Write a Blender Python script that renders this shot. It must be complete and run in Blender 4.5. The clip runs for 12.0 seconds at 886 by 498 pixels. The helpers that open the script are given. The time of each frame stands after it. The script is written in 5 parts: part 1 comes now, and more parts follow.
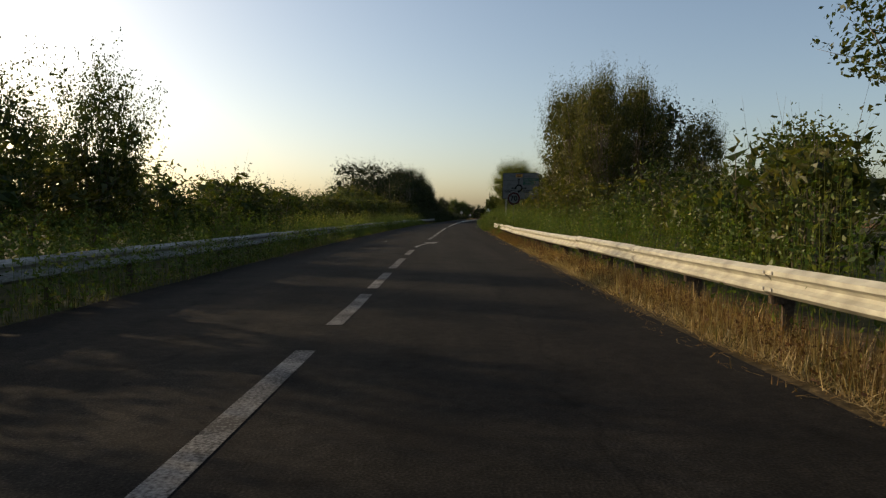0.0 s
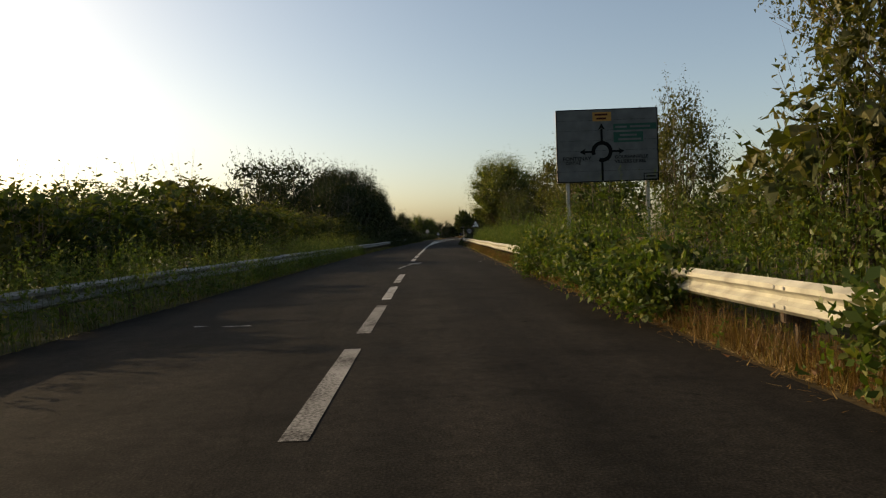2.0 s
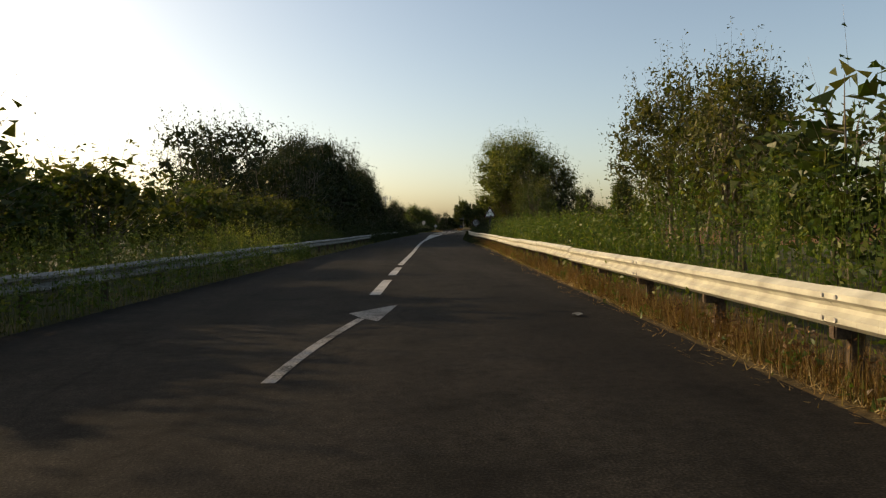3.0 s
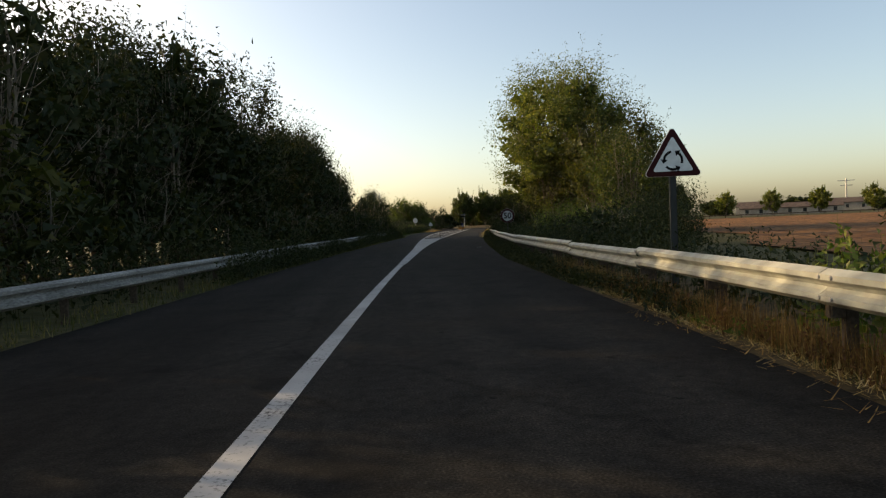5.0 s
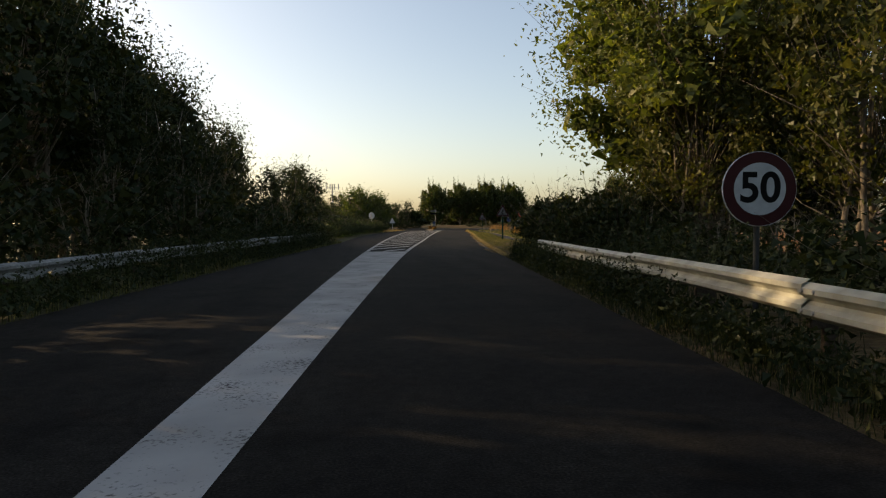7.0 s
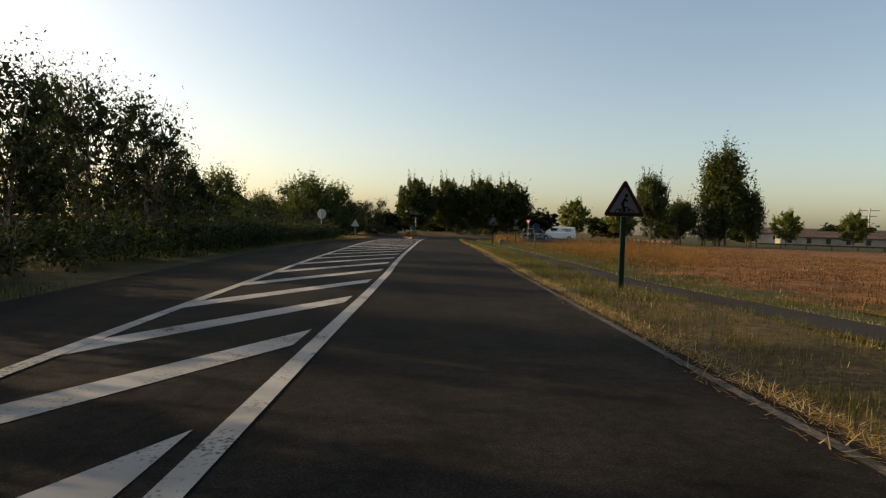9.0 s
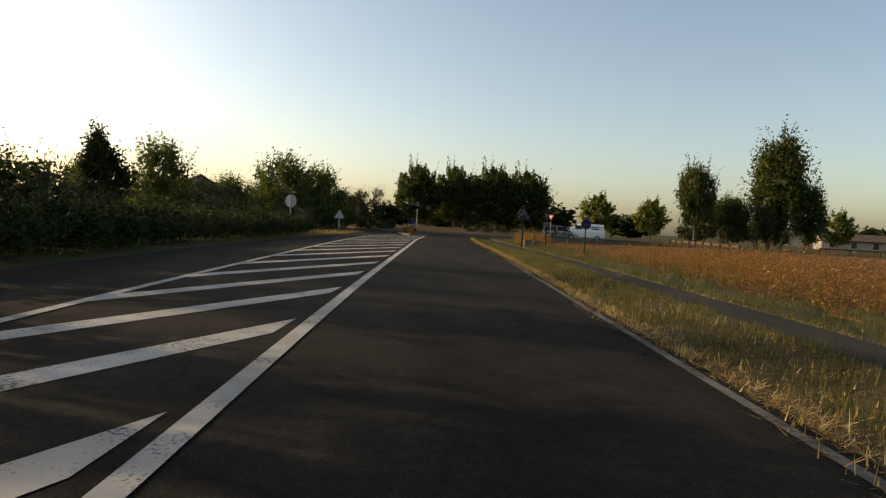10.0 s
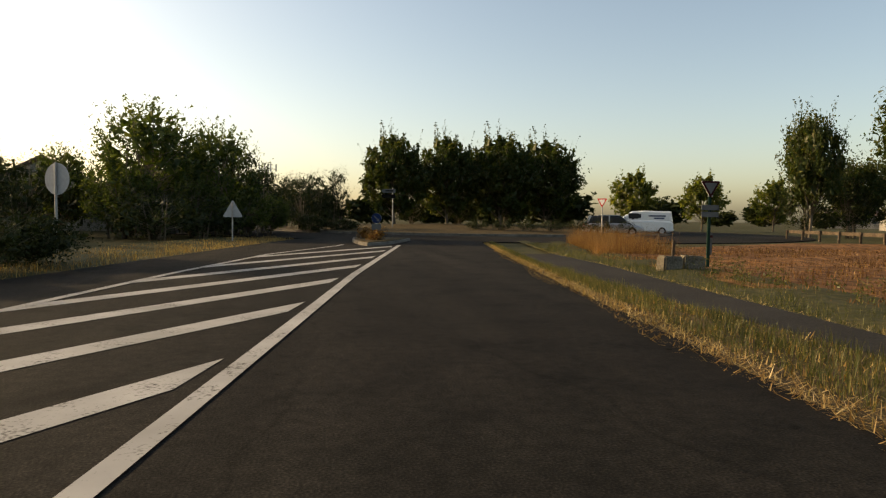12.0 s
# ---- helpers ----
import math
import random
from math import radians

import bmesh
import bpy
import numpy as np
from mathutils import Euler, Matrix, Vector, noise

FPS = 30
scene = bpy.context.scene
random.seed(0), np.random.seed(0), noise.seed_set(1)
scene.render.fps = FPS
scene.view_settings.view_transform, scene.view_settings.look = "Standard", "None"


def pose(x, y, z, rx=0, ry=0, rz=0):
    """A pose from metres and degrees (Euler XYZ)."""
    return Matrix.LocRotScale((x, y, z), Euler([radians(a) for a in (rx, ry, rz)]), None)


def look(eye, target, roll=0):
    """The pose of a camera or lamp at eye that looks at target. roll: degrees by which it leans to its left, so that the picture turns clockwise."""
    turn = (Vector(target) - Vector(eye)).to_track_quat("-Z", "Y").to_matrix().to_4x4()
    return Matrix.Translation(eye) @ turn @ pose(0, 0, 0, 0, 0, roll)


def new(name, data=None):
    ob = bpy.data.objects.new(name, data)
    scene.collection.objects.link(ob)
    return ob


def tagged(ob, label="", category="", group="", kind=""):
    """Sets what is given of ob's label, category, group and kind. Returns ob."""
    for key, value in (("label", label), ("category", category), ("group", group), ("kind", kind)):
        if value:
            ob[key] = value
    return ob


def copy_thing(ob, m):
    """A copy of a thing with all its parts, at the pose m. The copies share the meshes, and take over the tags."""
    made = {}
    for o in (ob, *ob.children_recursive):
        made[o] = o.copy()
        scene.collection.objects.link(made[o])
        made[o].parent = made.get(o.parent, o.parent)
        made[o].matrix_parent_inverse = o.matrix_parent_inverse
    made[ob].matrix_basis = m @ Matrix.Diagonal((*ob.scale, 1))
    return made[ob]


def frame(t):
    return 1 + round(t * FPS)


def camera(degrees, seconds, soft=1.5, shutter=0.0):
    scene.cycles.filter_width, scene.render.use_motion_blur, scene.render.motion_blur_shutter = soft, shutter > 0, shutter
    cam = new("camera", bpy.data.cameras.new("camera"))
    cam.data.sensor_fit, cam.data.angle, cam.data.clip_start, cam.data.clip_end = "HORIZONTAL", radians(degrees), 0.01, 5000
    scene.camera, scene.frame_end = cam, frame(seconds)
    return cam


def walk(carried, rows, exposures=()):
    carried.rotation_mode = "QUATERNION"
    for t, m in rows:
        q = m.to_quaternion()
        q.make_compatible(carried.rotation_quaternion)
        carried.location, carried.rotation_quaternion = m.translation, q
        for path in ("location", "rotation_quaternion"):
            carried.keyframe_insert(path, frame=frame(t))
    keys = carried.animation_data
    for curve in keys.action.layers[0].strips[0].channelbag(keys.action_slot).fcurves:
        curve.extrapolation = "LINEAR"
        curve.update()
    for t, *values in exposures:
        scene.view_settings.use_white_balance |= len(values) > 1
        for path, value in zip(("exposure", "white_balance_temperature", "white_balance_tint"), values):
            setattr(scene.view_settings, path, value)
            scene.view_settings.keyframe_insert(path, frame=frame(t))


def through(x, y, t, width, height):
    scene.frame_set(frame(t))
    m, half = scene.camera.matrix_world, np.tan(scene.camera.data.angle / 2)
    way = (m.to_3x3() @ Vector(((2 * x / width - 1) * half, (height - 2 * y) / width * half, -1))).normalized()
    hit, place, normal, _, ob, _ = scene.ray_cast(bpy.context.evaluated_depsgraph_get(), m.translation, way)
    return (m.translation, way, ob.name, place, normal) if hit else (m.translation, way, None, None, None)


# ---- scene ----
cam = camera(68.50, 12.0, soft=1.25)
SCALE = 1.18      # metres for one unit of the plan below
PATH = [
    (0, (0.036, 0.300, 1.079), (0.046, 2.297, 0.976), 0.50),
    (0.5, (-0.007, 9.762, 1.086), (0.035, 11.760, 1.019), -0.39),
    (1, (0.179, 19.083, 1.046), (0.234, 21.082, 1.014), -1.06),
    (1.5, (0.286, 28.192, 1.090), (0.394, 30.189, 1.043), -0.55),
    (2, (0.590, 37.135, 1.074), (0.710, 39.130, 1.030), -1.90),
    (2.5, (0.904, 45.478, 1.083), (1.034, 47.473, 1.018), -0.83),
    (4.3, (2.675, 75.056, 1.076), (2.797, 77.051, 1.002), -1.44),
    (4.5, (2.795, 78.068, 1.074), (2.917, 80.063, 0.994), -1.71),
    (5, (3.057, 85.489, 1.077), (3.200, 87.483, 1.003), -2.46),
    (5.5, (3.420, 92.672, 1.076), (3.605, 94.663, 1.019), -1.54),
    (6, (3.924, 99.669, 1.074), (4.139, 101.654, 0.957), -2.18),
    (6.5, (4.445, 106.591, 1.075), (4.694, 108.572, 0.972), -1.47),
    (7, (4.972, 113.494, 1.078), (5.226, 115.476, 0.997), -0.18),
    (7.5, (5.690, 120.341, 1.073), (5.977, 122.320, 1.002), -0.64),
    (7.7, (5.986, 123.063, 1.079), (6.290, 125.040, 1.030), -0.81),
    (9.3, (8.585, 144.016, 1.079), (8.902, 145.989, 0.999), 2.17),
    (9.5, (8.998, 146.647, 1.079), (9.311, 148.620, 0.974), 2.02),
    (10, (10.039, 153.183, 1.073), (10.342, 155.159, 0.994), 3.10),
    (10.5, (10.891, 159.362, 1.067), (11.215, 161.335, 0.999), 2.67),
    (11, (11.868, 165.764, 1.070), (12.200, 167.735, 0.997), 1.69),
    (11.5, (12.784, 172.192, 1.069), (13.125, 174.161, 1.000), 0.99),
    (12, (13.696, 178.110, 1.085), (14.032, 180.079, 0.991), 0.77),
]
EXPOSURES = [(0, 0.14, 6750, 9), (0.6, 0.22, 7100, 9), (2.6, 0.36, 7350, 9), (4.6, 0.92, 7400, 9), (5.4, 0.62, 7350, 11), (6.2, 0.8, 7500, 12), (7.0, 0.68, 7400, 12), (7.7, 0.42, 7250, 11), (9.4, 0.46, 7250, 9), (12, 0.65, 7800, 9)]
POLY = (6.98405286e-09, -1.74206266e-06, 6.21714791e-04, -1.29673115e-02, -1.31406578e-02)
walk(cam, [(t, look(Vector(eye) * SCALE, Vector(to) * SCALE, roll)) for t, eye, to, roll in PATH], EXPOSURES)

# ---- sky and sun ----
SUN_AZ, SUN_EL = radians(63), radians(18)      # to the left of the way ahead, above the horizon
sun_dir = Vector((-math.sin(SUN_AZ) * math.cos(SUN_EL), math.cos(SUN_AZ) * math.cos(SUN_EL), math.sin(SUN_EL)))
world = bpy.data.worlds.new("sky")
scene.world = world
world.use_nodes = True
wn = world.node_tree.nodes
sky = wn.new("ShaderNodeTexSky")
sky.sky_type, sky.sun_disc = "NISHITA", False
sky.sun_elevation, sky.sun_rotation = SUN_EL, -SUN_AZ
sky.air_density, sky.dust_density, sky.ozone_density, sky.altitude = 1.0, 4.5, 0.7, 800
world.node_tree.links.new(sky.outputs[0], wn["Background"].inputs[0])
wn["Background"].inputs[1].default_value = 0.15
sun = new("sun", bpy.data.lights.new("sun", "SUN"))
sun.data.energy, sun.data.angle, sun.data.color = 4.0, radians(0.6), (1.0, 0.76, 0.48)
sun.matrix_world = look(sun_dir * 50, (0, 0, 0))


# ---- materials ----
def nodes_of(name, rough=0.8, spec=0.3, metal=0.0):
    m = bpy.data.materials.new(name)
    m.use_nodes = True
    nt = m.node_tree
    b = nt.nodes["Principled BSDF"]
    b.inputs["Roughness"].default_value, b.inputs["Specular IOR Level"].default_value, b.inputs["Metallic"].default_value = rough, spec, metal
    return m, nt, b


def noise_node(nt, scale, detail=6, stretch=(1, 1, 1)):
    tc, mp, n = nt.nodes.new("ShaderNodeTexCoord"), nt.nodes.new("ShaderNodeMapping"), nt.nodes.new("ShaderNodeTexNoise")
    mp.inputs["Scale"].default_value = stretch
    n.inputs["Scale"].default_value, n.inputs["Detail"].default_value = scale, detail
    nt.links.new(tc.outputs["Object"], mp.inputs[0])
    nt.links.new(mp.outputs[0], n.inputs["Vector"])
    return n


def ramp_node(nt, fac, stops):
    r = nt.nodes.new("ShaderNodeValToRGB")
    while len(r.color_ramp.elements) < len(stops):
        r.color_ramp.elements.new(0.5)
    for e, (p, c) in zip(r.color_ramp.elements, stops):
        e.position, e.color = p, (*c, 1)
    nt.links.new(fac, r.inputs[0])
    return r


def mix_node(nt, fac, a, b, mode="MIX"):
    m = nt.nodes.new("ShaderNodeMix")
    m.data_type, m.blend_type = "RGBA", mode
    for sock, v in ((m.inputs[0], fac), (m.inputs[6], a), (m.inputs[7], b)):
        if isinstance(v, (int, float)):
            sock.default_value = v
        elif isinstance(v, tuple):
            sock.default_value = (*v, 1)
        else:
            nt.links.new(v, sock)
    return m.outputs[2]


def bump_node(nt, b, height, strength, distance=0.02):
    bp = nt.nodes.new("ShaderNodeBump")
    bp.inputs["Strength"].default_value, bp.inputs["Distance"].default_value = strength, distance
    nt.links.new(height, bp.inputs["Height"])
    nt.links.new(bp.outputs[0], b.inputs["Normal"])


def surface(name, c1, c2, c3=None, big=0.3, fine=20.0, rough=0.92, spec=0.08, metal=0.0, bump=0.4, depth=0.02, stretch=(1, 1, 1)):
    """Two scales of colour variation and a fine relief."""
    m, nt, b = nodes_of(name, rough, spec, metal)
    n1, n2 = noise_node(nt, big, 5, stretch), noise_node(nt, fine, 8, stretch)
    r1 = ramp_node(nt, n1.outputs[0], ((0.35, c1), (0.65, c2)))
    r2 = ramp_node(nt, n2.outputs[0], ((0.3, (0.55, 0.55, 0.55)), (0.7, (1.35, 1.35, 1.35)))) if c3 is None else ramp_node(nt, n2.outputs[0], ((0.35, (0, 0, 0)), (0.7, (1, 1, 1))))
    col = mix_node(nt, 1.0, r1.outputs[0], r2.outputs[0], "MULTIPLY") if c3 is None else mix_node(nt, r2.outputs[0], r1.outputs[0], c3)
    nt.links.new(col, b.inputs["Base Color"])
    bump_node(nt, b, n2.outputs[0], bump, depth)
    return m


def plain(name, c, rough=0.6, spec=0.3, metal=0.0, vary=0.12, scale=9.0):
    dark = tuple(v * (1 - vary) for v in c)
    lite = tuple(min(v * (1 + vary), 1) for v in c)
    m, nt, b = nodes_of(name, rough, spec, metal)
    n = noise_node(nt, scale, 5)
    nt.links.new(ramp_node(nt, n.outputs[0], ((0.3, dark), (0.7, lite))).outputs[0], b.inputs["Base Color"])
    return m


def leaf_material(name, c1, c2, c3, through=0.35):
    """Leaves vary one by one, and let some light through."""
    m = bpy.data.materials.new(name)
    m.use_nodes = True
    nt = m.node_tree
    nt.nodes.clear()
    geo, ramp = nt.nodes.new("ShaderNodeNewGeometry"), None
    ramp = ramp_node(nt, geo.outputs["Random Per Island"], ((0.0, c1), (0.6, c2), (1.0, c3)))
    n = noise_node(nt, 0.35, 3)
    shade = ramp_node(nt, n.outputs[0], ((0.3, (0.72, 0.75, 0.7)), (0.7, (1.25, 1.2, 1.1))))
    col = mix_node(nt, 1.0, ramp.outputs[0], shade.outputs[0], "MULTIPLY")
    d, t, g, s1, s2 = (nt.nodes.new("ShaderNode" + k) for k in ("BsdfDiffuse", "BsdfTranslucent", "BsdfGlossy", "MixShader", "MixShader"))
    out = nt.nodes.new("ShaderNodeOutputMaterial")
    g.inputs["Roughness"].default_value = 0.45
    g.inputs["Color"].default_value = (0.6, 0.62, 0.6, 1)
    s1.inputs[0].default_value, s2.inputs[0].default_value = through, 0.022
    nt.links.new(col, d.inputs[0])
    nt.links.new(mix_node(nt, 1.0, col, (1.25, 1.35, 0.55), "MULTIPLY"), t.inputs[0])
    nt.links.new(d.outputs[0], s1.inputs[1])
    nt.links.new(t.outputs[0], s1.inputs[2])
    nt.links.new(s1.outputs[0], s2.inputs[1])
    nt.links.new(g.outputs[0], s2.inputs[2])
    nt.links.new(s2.outputs[0], out.inputs[0])
    return m


def asphalt_material():
    m, nt, b = nodes_of("asphalt", 0.95, 0.05)
    n1, n2, n3 = noise_node(nt, 0.25, 4, (1, 0.25, 1)), noise_node(nt, 70.0, 6), noise_node(nt, 1.6, 9)
    base = ramp_node(nt, n1.outputs[0], ((0.35, (0.0125, 0.0115, 0.0102)), (0.65, (0.021, 0.0192, 0.0168))))
    grit = ramp_node(nt, n2.outputs[0], ((0.32, (0.45, 0.45, 0.45)), (0.55, (1.0, 0.99, 0.97)), (0.72, (2.0, 1.95, 1.85))))
    stain = ramp_node(nt, n3.outputs[0], ((0.3, (0.55, 0.55, 0.56)), (0.42, (0.92, 0.92, 0.92)), (0.65, (1.18, 1.16, 1.13))))
    col = mix_node(nt, 1.0, mix_node(nt, 1.0, base.outputs[0], grit.outputs[0], "MULTIPLY"), stain.outputs[0], "MULTIPLY")
    mott = ramp_node(nt, noise_node(nt, 11.0, 5).outputs[0], ((0.3, (0.7, 0.7, 0.7)), (0.7, (1.3, 1.29, 1.27))))
    col = mix_node(nt, 1.0, col, mott.outputs[0], "MULTIPLY")
    # streaks along the wheel tracks, and small tar spots
    n4, n5 = noise_node(nt, 1.5, 4, (1, 0.05, 1)), noise_node(nt, 4.0, 3)
    track = ramp_node(nt, n4.outputs[0], ((0.35, (0.78, 0.78, 0.79)), (0.65, (1.2, 1.19, 1.17))))
    spot = ramp_node(nt, n5.outputs[0], ((0.24, (0.35, 0.35, 0.36)), (0.29, (1, 1, 1))))
    col = mix_node(nt, 1.0, mix_node(nt, 1.0, col, track.outputs[0], "MULTIPLY"), spot.outputs[0], "MULTIPLY")
    # thin dark cracks
    v = nt.nodes.new("ShaderNodeTexVoronoi")
    v.feature = "DISTANCE_TO_EDGE"
    v.inputs["Scale"].default_value = 0.33
    warp = noise_node(nt, 1.3, 5)
    nt.links.new(mix_node(nt, 0.35, nt.nodes["Mapping"].outputs[0], warp.outputs["Color"]), v.inputs["Vector"])
    crack = ramp_node(nt, v.outputs["Distance"], ((0.0, (0.45, 0.45, 0.45)), (0.006, (1, 1, 1))))
    col = mix_node(nt, 0.6, col, mix_node(nt, 1.0, col, crack.outputs[0], "MULTIPLY"))
    nt.links.new(col, b.inputs["Base Color"])
    bump_node(nt, b, n2.outputs[0], 0.7, 0.006)
    return m


def paint_material(name, wear, soft=0.04, tone=1.0, fine=9.0):
    m, nt, b = nodes_of(name, 0.9, 0.12)
    n1, n2 = noise_node(nt, fine, 9), noise_node(nt, 1.1, 4)
    dirt = ramp_node(nt, n2.outputs[0], ((0.3, (0.24 * tone, 0.235 * tone, 0.22 * tone)), (0.7, (0.38 * tone, 0.37 * tone, 0.35 * tone))))
    both = mix_node(nt, 0.45, n1.outputs[0], noise_node(nt, 2.3, 4).outputs[0])
    worn = ramp_node(nt, both, ((wear - soft, (0, 0, 0)), (wear + soft, (1, 1, 1))))
    nt.links.new(mix_node(nt, worn.outputs[0], (0.035, 0.033, 0.03), dirt.outputs[0]), b.inputs["Base Color"])
    bump_node(nt, b, n1.outputs[0], 0.3, 0.004)
    return m


M = {
    "asphalt": asphalt_material(),
    "paint": paint_material("road_paint", 0.40, 0.06, 1.0, 38.0),
    "paint_mid": paint_material("faded_road_paint", 0.47, 0.09, 0.72, 45.0),
    "paint_old": paint_material("worn_road_paint", 0.52, 0.10, 0.55, 55.0),
    "paint_worn": paint_material("chipped_road_paint", 0.455, 0.05, 1.0, 40.0),
    "paint_faint": paint_material("faint_edge_paint", 0.56, 0.16, 0.5, 18.0),
    "dry": surface("dry_grass_soil", (0.065, 0.047, 0.022), (0.105, 0.076, 0.036), (0.034, 0.026, 0.013), big=0.8, fine=9, bump=0.9, depth=0.05),
    "grassy": surface("rough_grass_soil", (0.045, 0.042, 0.016), (0.085, 0.07, 0.03), (0.03, 0.034, 0.012), big=0.5, fine=6, bump=0.9, depth=0.05),
    "field": surface("stubble_field_soil", (0.14, 0.064, 0.024), (0.27, 0.135, 0.052), (0.04, 0.02, 0.009), big=0.45, fine=3.2, bump=1.0, depth=0.06, stretch=(1, 0.5, 1)),
    "path": surface("path_asphalt", (0.021, 0.019, 0.016), (0.035, 0.031, 0.026), big=0.6, fine=40, bump=0.4),
    "zinc": plain("galvanised_steel", (0.34, 0.33, 0.265), 0.65, 0.2, 0.0, 0.3, 4.5),
    # darker copy of zinc; the left rail's shaded side is in its colour
    "zinc_shaded": surface("shaded_galvanised_steel", (0.15, 0.145, 0.13), (0.25, 0.24, 0.22), big=1.2, fine=14, rough=0.75, spec=0.15, bump=0.15, depth=0.004, stretch=(1, 1, 4)),
    "post": plain("dull_zinc_post", (0.33, 0.32, 0.30), 0.6, 0.4, 0.4),
    # dark brown, so that the posts stand out little below the beam
    "post_brown": surface("dark_brown_rail_post", (0.05, 0.036, 0.024), (0.09, 0.068, 0.05), big=4, fine=30, rough=0.85, spec=0.1, bump=0.3, depth=0.004),
    "kerb_stone": surface("worn_kerb_stone", (0.10, 0.092, 0.078), (0.17, 0.157, 0.135), big=2, fine=25, rough=0.9, bump=0.3, depth=0.004),
    "bark": surface("grey_bark", (0.10, 0.082, 0.06), (0.18, 0.15, 0.115), big=2, fine=18, bump=0.9, stretch=(1, 1, 0.25)),
    "tar": surface("black_tar", (0.006, 0.006, 0.006), (0.011, 0.0105, 0.01), big=3, fine=40, rough=0.98, spec=0.01),
    "fence_wood": surface("weathered_fence_wood", (0.06, 0.045, 0.032), (0.10, 0.075, 0.052), big=2, fine=20),
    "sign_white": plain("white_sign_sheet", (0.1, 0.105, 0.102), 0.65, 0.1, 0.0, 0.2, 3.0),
    # lit copy of the white sheet, which is darkened for backlit faces
    "sign_lit": plain("lit_sign_sheet", (0.62, 0.63, 0.61), 0.5, 0.2),
    # tone between the two white sheets above
    "sign_mid": plain("mid_tone_sign_sheet", (0.34, 0.345, 0.335), 0.6, 0.1),
    "post_dark": plain("dark_painted_post", (0.03, 0.032, 0.03), 0.6, 0.2),
    "sign_back": plain("grey_sign_back", (0.36, 0.36, 0.355), 0.6, 0.3, 0.0),
    "sign_red": plain("red_sign_sheet", (0.034, 0.006, 0.006), 0.6, 0.12),
    # lit copy of the red sheet; sign_red is darkened for backlit rims
    "sign_red_lit": plain("lit_red_sign_sheet", (0.5, 0.035, 0.03), 0.5, 0.2),
    "sign_blue": plain("blue_sign_sheet", (0.008, 0.02, 0.07), 0.6, 0.12),
    "sign_black": plain("black_sign_print", (0.008, 0.008, 0.008), 0.9, 0.03),
    "sign_green": plain("green_sign_panel", (0.008, 0.055, 0.036), 0.6),
    "sign_yellow": plain("amber_sign_panel", (0.30, 0.155, 0.03), 0.6),
    "pole_green": plain("green_painted_pole", (0.008, 0.028, 0.018), 0.7, 0.1),
    "leaf": leaf_material("mid_green_leaves", (0.024, 0.038, 0.010), (0.042, 0.058, 0.015), (0.085, 0.08, 0.024), 0.4),
    "leaf_warm": leaf_material("olive_leaves", (0.034, 0.042, 0.011), (0.062, 0.066, 0.018), (0.115, 0.1, 0.03), 0.4),
    "leaf_tree": leaf_material("fresh_green_tree_leaves", (0.034, 0.05, 0.013), (0.06, 0.08, 0.02), (0.115, 0.12, 0.036), 0.42),
    "leaf_poplar": leaf_material("olive_poplar_leaves", (0.05, 0.066, 0.017), (0.092, 0.108, 0.03), (0.17, 0.165, 0.055), 0.42),
    # darker copy of the leaf greens; puts shade into foliage out of the sun
    "leaf_dark": leaf_material("dark_green_shaded_leaves", (0.012, 0.019, 0.006), (0.022, 0.030, 0.009), (0.044, 0.046, 0.014), 0.15),
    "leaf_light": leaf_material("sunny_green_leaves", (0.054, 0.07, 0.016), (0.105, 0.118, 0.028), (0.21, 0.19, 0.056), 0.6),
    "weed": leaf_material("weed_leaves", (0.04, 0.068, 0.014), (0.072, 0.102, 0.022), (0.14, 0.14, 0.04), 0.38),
    # brighter yellow copy of the weed leaves, with sunlight painted in
    "weed_sunlit": leaf_material("sunlit_weed_leaves", (0.075, 0.095, 0.022), (0.13, 0.14, 0.04), (0.25, 0.225, 0.09), 0.5),
    "straw": leaf_material("dry_straw", (0.16, 0.09, 0.03), (0.27, 0.165, 0.062), (0.44, 0.32, 0.15), 0.25),
    "straw_pale": leaf_material("bleached_straw", (0.24, 0.16, 0.07), (0.4, 0.29, 0.14), (0.6, 0.47, 0.27), 0.2),
    "straw_brown": leaf_material("brown_dead_grass", (0.085, 0.044, 0.015), (0.14, 0.08, 0.028), (0.25, 0.165, 0.065), 0.25),
    "stubble": leaf_material("field_stubble", (0.12, 0.052, 0.017), (0.2, 0.098, 0.034), (0.34, 0.2, 0.08), 0.25),
    "clump": leaf_material("withered_field_weeds", (0.05, 0.024, 0.01), (0.09, 0.042, 0.017), (0.15, 0.075, 0.03), 0.2),
    "blade": leaf_material("green_grass_blades", (0.042, 0.05, 0.015), (0.078, 0.08, 0.026), (0.19, 0.15, 0.065), 0.3),
}


# ---- the road's line: u metres along it, o metres to the right of the driving line ----
def axis(u):
    a = min(max(u, 0.0), 170.0)
    x = POLY[0] * a ** 4 + POLY[1] * a ** 3 + POLY[2] * a * a + POLY[3] * a + POLY[4]
    dx = 4 * POLY[0] * a ** 3 + 3 * POLY[1] * a * a + 2 * POLY[2] * a + POLY[3]
    return x + (u - a) * dx, dx


def at(u, o, z=0.0):
    x, dx = axis(u)
    k = 1 / math.hypot(1, dx)
    return Vector((x + o * k, u - o * dx * k, z))


def on_axis(x, y):
    """The u and o of a place given in world x and y."""
    u = y
    for k in range(8):
        ax, dx = axis(u)
        c = 1 / math.hypot(1, dx)
        o = (x - ax) / c if abs(dx) < 1e-6 else (x - ax) * c
        u = y + o * dx * c
    return u, (x - axis(u)[0]) * math.hypot(1, axis(u)[1])


